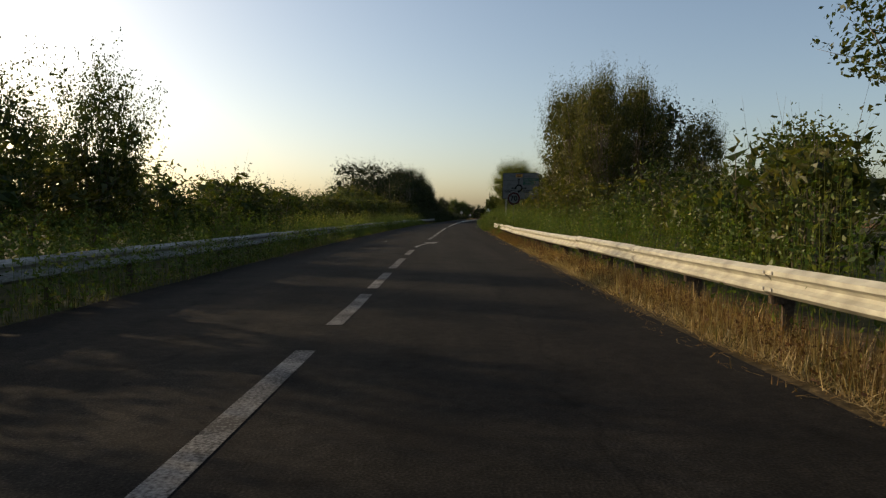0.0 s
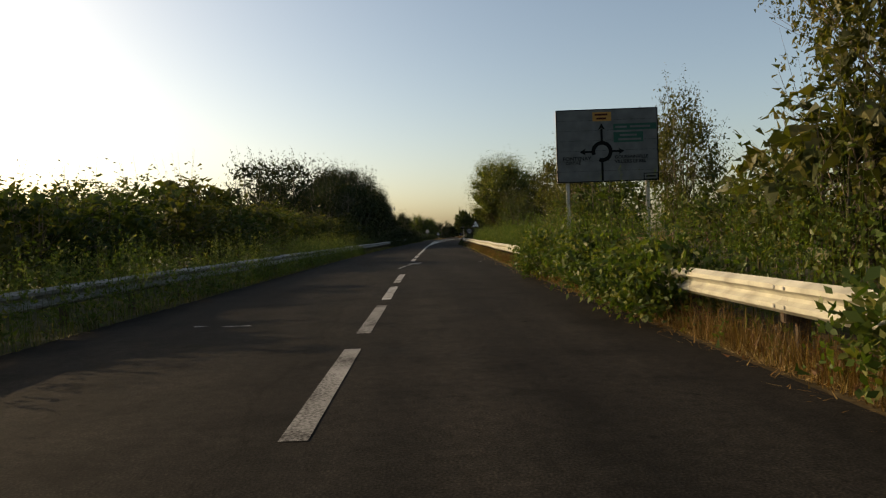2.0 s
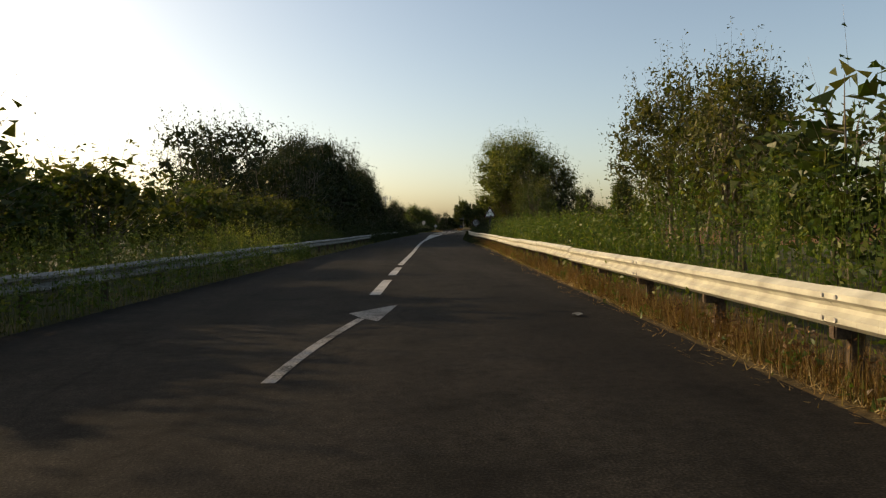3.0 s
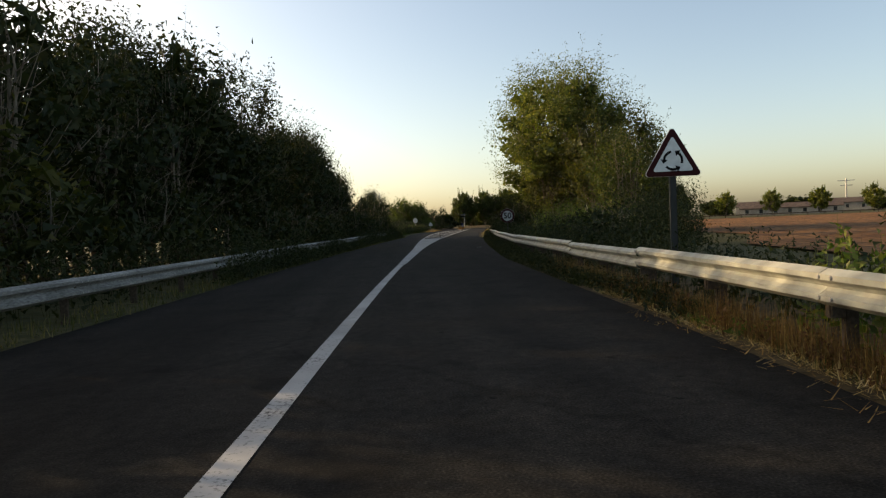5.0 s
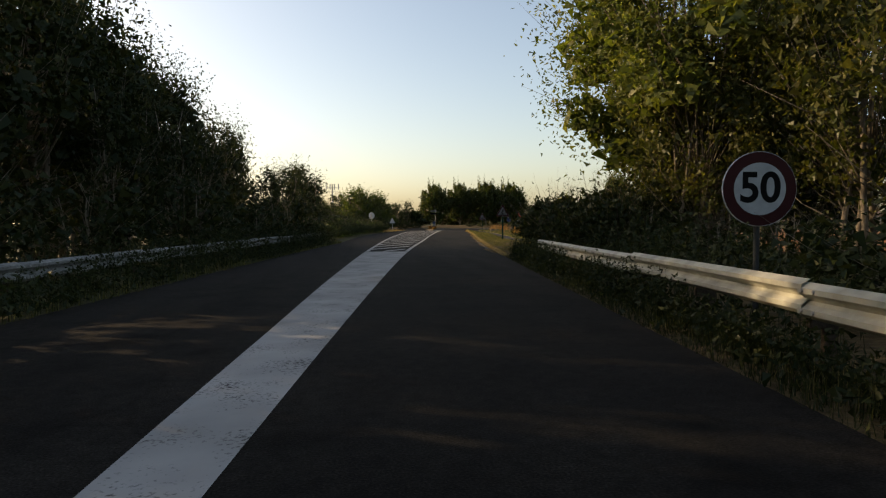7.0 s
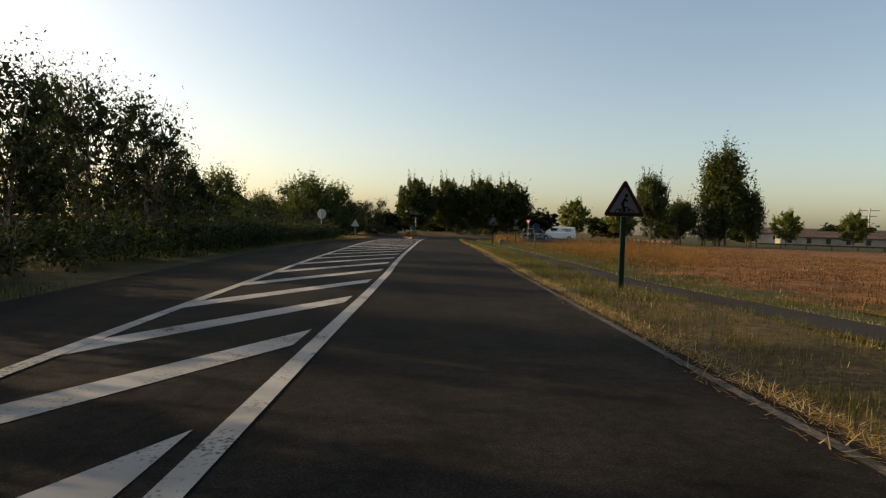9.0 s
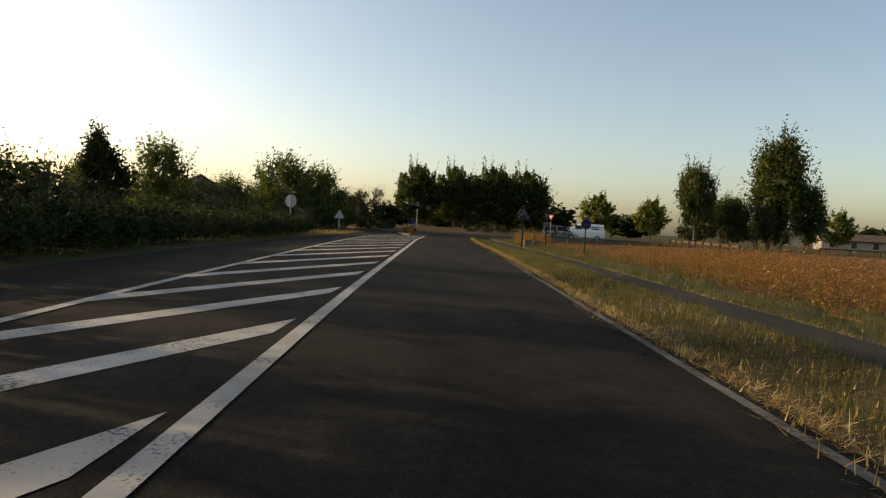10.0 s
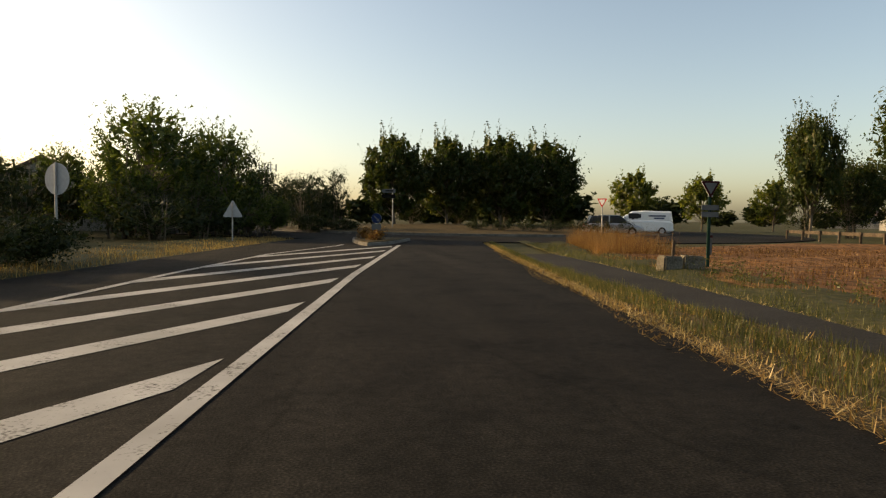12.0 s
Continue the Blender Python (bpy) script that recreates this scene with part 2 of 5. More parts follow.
def heading(u):
    return -math.degrees(math.atan(axis(u)[1]))


def along(*stops):
    """A value that runs smoothly between (u, value) pairs."""
    us, vs = [s[0] for s in stops], [s[1] for s in stops]
    return lambda u: float(np.interp(u, us, vs))


# ---- mesh helpers ----
def mesh_from(name, verts, faces, material, smooth=False):
    me = bpy.data.meshes.new(name)
    me.from_pydata([tuple(v) for v in verts], [], faces)
    me.materials.append(material)
    if smooth:
        me.shade_smooth()
    return me


def part(name, bm, material, parent=None, label=""):
    me = bpy.data.meshes.new(name)
    bm.to_mesh(me)
    bm.free()
    me.materials.append(material)
    ob = new(name, me)
    ob.parent = parent
    return tagged(ob, label) if label else ob


def put_mesh(name, me, parent=None, label=""):
    ob = new(name, me)
    ob.parent = parent
    return tagged(ob, label) if label else ob


def box(bm, size, m=None, bevel=0.0):
    r = bmesh.ops.create_cube(bm, size=1.0, matrix=(m or Matrix()) @ Matrix.Diagonal((*size, 1)))
    if bevel:
        edges = list({e for v in r["verts"] for e in v.link_edges})
        bmesh.ops.bevel(bm, geom=edges, offset=bevel, segments=2, affect="EDGES")


def tube(bm, pts, radii, sides=7):
    """A tapered round limb along a line of points."""
    rings = []
    for i, p in enumerate(pts):
        d = (pts[min(i + 1, len(pts) - 1)] - pts[max(i - 1, 0)]).normalized()
        a = d.orthogonal().normalized()
        b = d.cross(a)
        rings.append([bm.verts.new(p + (a * math.cos(2 * math.pi * k / sides) + b * math.sin(2 * math.pi * k / sides)) * radii[i]) for k in range(sides)])
    for r0, r1 in zip(rings, rings[1:]):
        for k in range(sides):
            try:
                bm.faces.new((r0[k], r0[(k + 1) % sides], r1[(k + 1) % sides], r1[k]))
            except ValueError:
                pass
    bm.faces.new(rings[-1])
    bm.faces.new(list(reversed(rings[0])))


def ribbon(name, u0, u1, left, right, z, material, step=2.0, across=4, depth=0.0, rough=0.0, parent=None, zl=0.0, zr=0.0):
    """A strip of ground along the road between two offsets; depth gives it sides down; zl and zr lift its edges."""
    n = max(1, round((u1 - u0) / step))
    verts, faces = [], []
    rnd = random.Random(name)
    for i in range(n + 1):
        u = u0 + (u1 - u0) * i / n
        a, b = left(u), right(u)
        for j in range(across + 1):
            f = j / across
            verts.append(at(u, a + (b - a) * f, z + zl * (1 - f) + zr * f + (rnd.uniform(-rough, rough) if 0 < j < across else 0)))
    w = across + 1
    for i in range(n):
        for j in range(across):
            faces.append((i * w + j, i * w + j + 1, (i + 1) * w + j + 1, (i + 1) * w + j))
    if depth:
        k = len(verts)
        verts += [v - Vector((0, 0, depth)) for v in verts]
        for i in range(n):
            for j in (0, across):
                p, q = i * w + j, (i + 1) * w + j
                faces.append((p, q, q + k, p + k) if j == 0 else (q, p, p + k, q + k))
        for i in (0, n):
            for j in range(across):
                p = i * w + j
                faces.append((p + 1, p, p + k, p + 1 + k) if i == 0 else (p, p + 1, p + 1 + k, p + k))
    return put_mesh(name, mesh_from(name, verts, faces, material), parent)


def const(v):
    return lambda u: v


def quads_mesh(name, v, material):
    """A mesh of loose faces from an array (n, corners, 3)."""
    n, c = v.shape[:2]
    me = bpy.data.meshes.new(name)
    me.vertices.add(c * n)
    me.vertices.foreach_set("co", v.reshape(-1).astype(np.float32))
    me.loops.add(c * n)
    me.loops.foreach_set("vertex_index", np.arange(c * n, dtype=np.int32))
    me.polygons.add(n)
    me.polygons.foreach_set("loop_start", np.arange(0, c * n, c, dtype=np.int32))
    me.update(calc_edges=True)
    me.materials.append(material)
    return me


def leaf_quads(rng, pts, size, droop=0.25, slim=0.55, three=False):
    """A pointed leaf at each point, turned at random; with three corners where it is small and far."""
    n = len(pts)
    d = rng.normal(size=(n, 3))
    d[:, 2] -= droop
    d /= np.linalg.norm(d, axis=1)[:, None]
    s = np.cross(d, rng.normal(size=(n, 3)))
    s /= np.linalg.norm(s, axis=1)[:, None] + 1e-9
    ln = size * rng.uniform(0.6, 1.35, (n, 1))
    if three:
        return np.stack([pts - d * ln * 0.4 + s * ln * slim / 2, pts + d * ln * 0.6, pts - d * ln * 0.4 - s * ln * slim / 2], axis=1)
    return np.stack([pts - d * ln / 2, pts + s * ln * slim / 2 - d * ln * 0.08, pts + d * ln / 2, pts - s * ln * slim / 2 - d * ln * 0.08], axis=1)


def crown_points(rng, n, height, base, radius, clumps, spread, top=0.5, flat=1.0, spike=0.0, core=2.8):
    """Points of a crown: clumps spread over an uneven ellipsoid, thinner inside, with gaps between them."""
    mid, half = (height + base) / 2, (height - base) / 2
    c = rng.normal(size=(clumps, 3))
    c /= np.linalg.norm(c, axis=1)[:, None]
    r = rng.uniform(0.35, 1.0, (clumps, 1)) ** 0.6
    c = c * r
    wide = 1.0 - top * np.clip(c[:, 2:3], -1, 1) * 0.6
    c = c * np.concatenate([radius * wide, radius * wide * flat, np.full_like(wide, half)], axis=1) * 0.86
    c[:, 2] += mid
    k = rng.integers(0, clumps, n)
    size = rng.uniform(0.6, 1.3, clumps)[k][:, None]
    p = c[k] + np.clip(rng.normal(size=(n, 3)), -1.45, 1.45) * spread * size
    if spike:
        # leaves along shoots that point out and up
        way = c - np.array([0, 0, base + (height - base) * 0.2])
        way /= np.linalg.norm(way, axis=1)[:, None] + 1e-9
        run = rng.uniform(-0.6, 1.0, (n, 1))
        p = c[k] + way[k] * run * spike * size + rng.normal(size=(n, 3)) * spread * 0.42 * (1.15 - 0.8 * np.abs(run))
    # twigs that stand out over the top
    m = n // 9
    tips = c[rng.integers(0, clumps, max(clumps // 2, 6))]
    w = rng.integers(0, len(tips), m)
    out = tips - np.array([0, 0, mid - half * 0.4])
    out /= np.linalg.norm(out, axis=1)[:, None] + 1e-9
    out[:, 2] += 0.5
    p[:m] = tips[w] + out[w] * rng.uniform(0, spread * 2.6, (m, 1)) + rng.normal(size=(m, 3)) * spread * 0.22
    p[:, 2] *= height / np.percentile(p[:, 2], 99.6)
    near = np.linalg.norm((p - c[k]) / (spread * size), axis=1) < 1.25
    big = np.where(near, 1.45, 1.0)[:, None]
    big[:m] = 0.85
    # larger leaves deep inside fill the crown
    deep = rng.integers(0, clumps, max(n // 7, 60))
    axis_in = np.array([0.9, 0.9, 1.0])
    q = c[deep] * axis_in + np.clip(rng.normal(size=(len(deep), 3)), -1.2, 1.2) * spread * 0.5
    q[:, 2] *= 0.96
    p, big = np.concatenate([p, q]), np.concatenate([big, np.full((len(q), 1), core)])
    ok = p[:, 2] > 0.05
    return p[ok], big[ok], c, tips, out


def limbs(bm, rng, height, base, radius, count, stems, trunk, lean=0.12):
    for s in range(stems):
        a = rng.uniform(0, 6.28)
        foot = Vector((math.cos(a), math.sin(a), 0)) * (0.0 if stems == 1 else rng.uniform(0.15, radius * 0.35))
        top = foot + Vector((rng.uniform(-lean, lean) * height, rng.uniform(-lean, lean) * height, height * rng.uniform(0.75, 0.92)))
        pts = [foot + (top - foot) * f + Vector((rng.normal() * 0.05, rng.normal() * 0.05, 0)) * height * 0.3 * f for f in (0, 0.2, 0.42, 0.65, 0.85, 1)]
        pts[0].z = -0.15
        tube(bm, pts, [trunk * k for k in (1.25, 1.0, 0.75, 0.5, 0.28, 0.1)])
        for b in range(count):
            f = rng.uniform(max(base / height * 0.8, 0.12), 0.9)
            i = min(int(f * 5), 4)
            p = pts[i] + (pts[i + 1] - pts[i]) * (f * 5 - i)
            g = rng.uniform(0, 6.28)
            out = Vector((math.cos(g), math.sin(g), rng.uniform(0.35, 1.0)))
            ln = radius * rng.uniform(0.5, 0.95) * (1.15 - f * 0.7)
            w = trunk * (0.42 - 0.3 * f)
            q = p + out * ln * 0.5 + Vector((0, 0, -0.04 * ln))
            tube(bm, [p, q, p + out * ln + Vector((rng.normal(), rng.normal(), 0.6)) * 0.12 * ln], [w, w * 0.6, w * 0.15], 5)


PLANTS = {}


def plant_kind(key, name, label, category, height, base, radius, n, size, material, clumps=40, spread=0.5, stems=1, trunk=0.14, count=9, top=0.5, flat=1.0, seed=1, bark="bark", slim=0.55, spike=0.0, core=2.8, three=False):
    PLANTS[key] = (name, label, category, dict(height=height, base=base, radius=radius, n=n, size=size, clumps=clumps, spread=spread, stems=stems, trunk=trunk, count=count, top=top, flat=flat, slim=slim, spike=spike, core=core, three=three), M[material], M[bark], seed, [])


def plant(key, u, o, h=None, turn=0.0, wide=1.0, group="", z=0.0, label=""):
    """A tree or shrub of that kind, h metres high. The first one is built, the others are copies."""
    name, lab, cat, k, leaf, bark, seed, made = PLANTS[key]
    f = (h or k["height"]) / k["height"]
    m = Matrix.Translation(at(u, o, z)) @ Matrix.Rotation(radians(turn), 4, "Z")
    if not made:
        rng = np.random.default_rng(seed)
        root = new(name)
        tagged(root, lab, cat, group or "roadside plants")
        bm = bmesh.new()
        limbs(bm, rng, k["height"], k["base"], k["radius"], k["count"], k["stems"], k["trunk"])
        pts, big, mids, tips, out = crown_points(rng, int(k["n"] * 0.76), k["height"], k["base"], k["radius"], k["clumps"], k["spread"], k["top"], k["flat"], k["spike"], k["core"])
        thin = k["trunk"] * 0.13 + 0.004
        for c in mids[::2]:
            # a limb out to this clump of leaves
            foot = Vector((c[0] * 0.12, c[1] * 0.12, max(c[2] * 0.45, 0.0)))
            end = Vector(c)
            tube(bm, [foot, foot.lerp(end, 0.55) + Vector((0, 0, -0.05 * (end - foot).length)), end], [thin * 1.6, thin, thin * 0.3], 4)
        for c, d in zip(tips, out):
            tube(bm, [Vector(c), Vector(c) + Vector(d) * k["spread"] * 2.3], [thin * 0.5, thin * 0.15], 3)
        put = part("trunk" if k["stems"] == 1 else "branchwork", bm, bark, root)
        put.data.shade_smooth()
        put_mesh("crown", quads_mesh("crown", leaf_quads(rng, pts, k["size"] * 1.13 * big, slim=k["slim"], three=k["three"]), leaf), root)
        root.matrix_basis = m @ Matrix.Diagonal((f * wide, f * wide, f, 1))
        made.append(root)
        return root
    first = made[0]
    ob = copy_thing(first, m)
    ob.scale = (f * wide, f * wide, f)
    if label:
        tagged(ob, label)
    return ob


# ---- ground, road, verges ----
LEFT = along((-60, -4.0), (60, -4.0), (90, -4.1), (115, -4.6), (130, -5.0), (148, -5.5), (158, -6.5), (166, -7.2), (173, -7.7), (180, -7.95), (190, -8.1), (203, -8.35))
RIGHT = along((-60, 2.35), (8, 2.4), (16, 2.52), (24, 2.64), (45, 2.84), (82, 2.88), (92, 2.6), (105, 2.0), (118, 2.05), (133, 2.1), (150, 2.09), (160, 2.02), (165, 1.94), (170, 1.82), (175, 1.66), (180, 1.47), (185, 1.26), (190, 1.04), (200, 0.75), (207, 0.6))
RING = at(235, 0.5)                       # the middle of the roundabout
ISLE_R, RING_R = 17.0, 27.0

ground = new("ground", mesh_from("ground", [(-2500, -900, -0.06), (2500, -900, -0.06), (2500, 4000, -0.06), (-2500, 4000, -0.06)], [(0, 1, 2, 3)], M["grassy"]))
tagged(ground, "dry rough grassland reaching to the horizon", "ground", kind="structure")
road = ribbon("road", -60, 209.5, LEFT, RIGHT, 0.0, M["asphalt"], 1.5, 8, depth=0.05)
tagged(road, "dark worn asphalt road bending gently to a roundabout", "road", kind="structure")


def disc_ring(name, r0, r1, z, material, depth=0.05, n=96, dome=0.0):
    verts, faces = [], []
    rs = [r0 + (r1 - r0) * j / 4 for j in range(5)]
    for i in range(n):
        a = 2 * math.pi * i / n
        for r in rs:
            verts.append(RING + Vector((math.cos(a) * r, math.sin(a) * r, z + dome * (1 - (r / r1) ** 2))))
        verts.append(RING + Vector((math.cos(a) * r1, math.sin(a) * r1, z - depth)))
    for i in range(n):
        k, q = i * 6, ((i + 1) % n) * 6
        for j in range(5):
            faces.append((k + j, k + j + 1, q + j + 1, q + j))
    return put_mesh(name, mesh_from(name, verts, faces, material))


ring = disc_ring("roundabout_road", ISLE_R - 0.2, RING_R, -0.004, M["asphalt"])
tagged(ring, "dark asphalt ring road of a roundabout", "road", kind="structure")
isle = disc_ring("roundabout_island", 0.05, ISLE_R, 0.13, M["dry"], 0.2, dome=0.5)
tagged(isle, "mounded grassy island in the middle of a roundabout", "traffic island", kind="structure")
kerb = disc_ring("kerb", ISLE_R - 0.02, ISLE_R + 0.16, 0.15, M["kerb_stone"], 0.2)
tagged(kerb, "pale concrete kerb round the traffic island", "kerb", kind="structure")

verge_r = ribbon("verge_right", -60, 150, RIGHT, lambda u: 4.2, -0.012, M["dry"], 1.0, 6, rough=0.03, zr=0.05)
tagged(verge_r, "strip of sunburnt straw-coloured grass beside the road", "verge", kind="structure")
PATH_L = along((140, 5.6), (154, 3.8), (160, 3.75), (174, 3.45), (180, 3.1), (184, 2.6), (187, 2.1), (190, 1.75), (193, 1.35), (198, 0.8))
PATH_R = along((140, 6.8), (155, 4.6), (162, 4.6), (175, 4.1), (180, 3.8), (184, 3.4), (189, 3.1), (193, 2.95), (198, 2.4))
verge_r2 = ribbon("verge_grass", 150, 207, RIGHT, lambda u: max(PATH_L(u), RIGHT(u) + 0.3), -0.012, M["dry"], 1.0, 5, rough=0.03, zr=0.02)
tagged(verge_r2, "mown grass strip between road and cycle path", "verge", kind="structure")
cycle_path = ribbon("path", 140, 198, PATH_L, PATH_R, 0.012, M["path"], 1.5, 3, depth=0.04)
tagged(cycle_path, "narrow grey asphalt cycle path beside the field", "path", kind="structure")
bank = ribbon("verge_path", 140, 210, PATH_R, lambda u: PATH_R(u) + 2.2, -0.008, M["grassy"], 1.0, 5, rough=0.05, zr=0.03)
tagged(bank, "green and straw grass edge between path and field", "verge", kind="structure")
FIELD_L = along((84, 16.0), (92, 11.0), (98, 9.5), (108, 10.5), (118, 15.0), (134, 15.5), (140, 9.0), (146, 7.2))
field = ribbon("field", 84, 213, lambda u: FIELD_L(u) if u < 146 else max(PATH_R(u) + 1.1, 8 + (u - 204) * 1.1 if u > 196 else 0), lambda u: 95.0, 0.0, M["field"], 1.5, 50, rough=0.05)
tagged(field, "reddish brown stubble field after the harvest", "field", kind="structure")
verge_l = ribbon("verge_left", -60, 207, lambda u: LEFT(u) - 3.5, LEFT, -0.012, M["grassy"], 1.0, 6, rough=0.04, zl=0.08)
tagged(verge_l, "rough green and straw grass verge by the road", "verge", kind="structure")

# ---- road paint: each piece is laid on the asphalt ----
LINE_R = along((104, -0.98), (110, -1.05), (115, -1.12), (125, -1.17), (135, -1.24), (150, -1.25), (155, -1.31), (160, -1.48), (165, -1.65), (170, -1.83), (175, -2.03), (180, -2.22), (185, -2.43), (190, -2.65), (204, -2.9))
LINE_L = along((104, -1.06), (110, -1.25), (115, -1.43), (120, -1.69), (125, -1.99), (130, -2.27), (135, -2.56), (140, -2.85), (145, -3.14), (150, -3.45), (155, -3.78), (160, -4.11), (165, -4.45), (170, -4.8), (175, -5.17), (180, -5.51), (185, -5.77), (190, -5.98), (196, -6.0), (202, -5.1))


def paint(name, u0, u1, left, right, mat="paint", z=0.005, step=1.0):
    return ribbon(name, u0, u1, left, right, z, M[mat], step, 1, parent=road)


CENTRE = along((-60, -1.3), (-2, -1.15), (8, -0.88), (18, -0.8), (24, -0.75), (29, -0.57), (34, -0.45), (48, -0.39), (63, -0.44), (78, -0.49), (83, -0.54), (88, -0.66), (93, -0.78), (98, -0.9), (104, -1.02))
for u0, u1 in ((29.2, 32.3), (33.2, 36.2), (37.1, 39.7), (40.6, 43.4), (44.4, 47.3), (48.2, 51.0), (52.1, 55.3)):
    paint("dash", u0, u1, lambda u: CENTRE(u) - 0.08, lambda u: CENTRE(u) + 0.08, "paint_old" if u1 < 33 else "paint_mid" if u1 < 50 else "paint_worn")
for u0, u1 in ((-6.0, -3.2), (-1.8, 1.2), (2.4, 5.4), (6.6, 9.1), (9.8, 12.4), (13.4, 16.4), (17.8, 20.4)):
    paint("dash", u0, u1, lambda u: CENTRE(u) - 0.08, lambda u: CENTRE(u) + 0.08, "paint_old")
for u0, u1 in ((64.3, 67.2), (68.5, 71.3)):
    paint("dash", u0, u1, lambda u: CENTRE(u) - 0.09, lambda u: CENTRE(u) + 0.09)


def arrow(tip, o_tip):
    """A lane arrow whose shaft bends over to the right."""
    n = 10
    tail, neck = tip - 4.5, tip - 1.3
    verts, faces = [], []
    for i in range(n + 1):
        f = i / n
        u, o = tail + (neck - tail) * f, o_tip - 0.67 + 0.31 * f ** 1.6
        verts += [at(u, o - 0.05, 0.006), at(u, o + 0.055, 0.006)]
    for i in range(n):
        faces.append((2 * i, 2 * i + 1, 2 * i + 3, 2 * i + 2))
    k = len(verts)
    verts += [at(tip - 0.85, o_tip - 0.57, 0.006), at(tip - 1.58, o_tip - 0.14, 0.006), at(tip, o_tip, 0.006), at(neck, o_tip - 0.36, 0.006)]
    faces += [(k, k + 3, k + 2), (k + 3, k + 1, k + 2)]
    put_mesh("lane_arrow", mesh_from("lane_arrow", verts, faces, M["paint_mid"]), road)


arrow(26.6, -0.09)
arrow(62.9, 0.0)
paint("centre_line", 72.4, 104, lambda u: CENTRE(u) - 0.10, lambda u: CENTRE(u) + 0.055)
paint("painted_wedge", 104, 137.6, lambda u: LINE_L(u) - 0.07, lambda u: LINE_R(u) + 0.075)
paint("boundary_line", 137.6, 203, lambda u: LINE_R(u) - 0.075, lambda u: LINE_R(u) + 0.075, z=0.009)
paint("boundary_line", 137.6, 203, lambda u: LINE_L(u) - 0.07, lambda u: LINE_L(u) + 0.07, z=0.009)
for k in range(20):
    # slanting bars between the two boundary lines
    tip = 140.1 + 3.28 * k
    o1 = LINE_R(tip) - 0.19
    back = tip
    while back > tip - 14 and o1 - (tip - back) / 2.45 > LINE_L(back) + 0.05:
        back -= 0.1
    if back < 138.4:
        back = 138.4
    n = 8
    verts, faces = [], []
    for i in range(n + 1):
        f = i / n
        u = back + (tip - back) * f
        o = o1 - (tip - u) / 2.45
        w = 0.88
        verts += [at(u, o, 0.005), at(u - w, o, 0.005)]
    for i in range(n):
        faces.append((2 * i, 2 * i + 1, 2 * i + 3, 2 * i + 2))
    put_mesh("hatch_bar", mesh_from("hatch_bar", verts, faces, M["paint"]), road)
paint("edge_line", 140, 173, lambda u: RIGHT(u) - 0.20, lambda u: RIGHT(u) - 0.11, "paint_faint")



# tar spots, a sealed crack across the lane, and scraps of old paint
def blot(name, u, o, su, so, mat, seed, z=0.006):
    rnd = random.Random(seed)
    n = 9
    ring = []
    for i in range(n):
        a = 2 * math.pi * i / n
        k = rnd.uniform(0.55, 1.15)
        ring.append(at(u + math.sin(a) * su * k, o + math.cos(a) * so * k, z))
    put_mesh(name, mesh_from(name, [at(u, o, z)] + ring, [(0, 1 + i, 1 + (i + 1) % n) for i in range(n)], M[mat]), road)


rnd = random.Random(77)
for k in range(46):
    u = rnd.choice((20.5, 36.5, 48.0, 50.5, 84.0, 92.0, 160.0, 172.0, 184.0)) + rnd.gauss(0, 1.3)
    blot("tar_patch", u, rnd.uniform(-0.6, 2.1), rnd.uniform(0.02, 0.07), rnd.uniform(0.012, 0.04), "tar", k)
for k in range(9):
    blot("crack_seal", 49.2 + 0.05 * math.sin(k * 1.9), -0.55 + 0.13 * k, 0.022, 0.075, "tar", 100 + k, 0.004)
for k in range(6):
    blot("crack_seal", 83.0 + 0.42 * k, 0.15 + 0.03 * math.sin(k * 2.3), 0.2, 0.007, "tar", 120 + k, 0.004)
for u, o, so in ((45.4, -2.1, 0.24), (45.5, -2.6, 0.1), (26.9, -2.2, 0.2)):
    blot("paint_scrap", u, o, 0.045, so, "paint_worn", int(u * 10))


# ---- guard rails ----
def rail_section(length, mat):
    """One pressed steel beam: two ridges with a hollow between, bolted where it laps the next."""
    prof = ((0.0, 0.13), (0.024, 0.116), (0.064, 0.092), (0.064, 0.054), (0.019, 0.026), (0.0, 0.0), (0.019, -0.026), (0.064, -0.054), (0.064, -0.092), (0.024, -0.116), (0.0, -0.13))
    verts, faces = [], []
    n = 2
    for side in (0, 1):
        for i in range(n + 1):
            for d, z in prof:
                verts.append(Vector((d - side * 0.006, length * i / n, z)))
    w, half = len(prof), len(prof) * (n + 1)
    for i in range(n):
        for j in range(w - 1):
            a = i * w + j
            faces += [(a, a + 1, a + w + 1, a + w), (half + a + 1, half + a, half + a + w, half + a + w + 1)]
    for j in range(w - 1):
        faces += [(j + 1, j, half + j, half + j + 1)]
        a = n * w + j
        faces += [(a, a + 1, half + a + 1, half + a)]
    return mesh_from("beam", verts, faces, M[mat])


def post_mesh():
    bm = bmesh.new()
    box(bm, (0.10, 0.055, 1.0), pose(0, 0, 0.02), 0.008)
    box(bm, (0.12, 0.07, 0.16), pose(0.1, 0, 0.40), 0.01)
    me = bpy.data.meshes.new("post")
    bm.to_mesh(me)
    bm.free()
    me.materials.append(M["post_brown"])
    return me


def bolt_mesh():
    bm = bmesh.new()
    bmesh.ops.create_cone(bm, cap_ends=True, segments=8, radius1=0.018, radius2=0.013, depth=0.02, matrix=pose(0, 0, 0, 0, 90, 0))
    me = bpy.data.meshes.new("bolt")
    bm.to_mesh(me)
    bm.free()
    me.materials.append(M["post"])
    return me


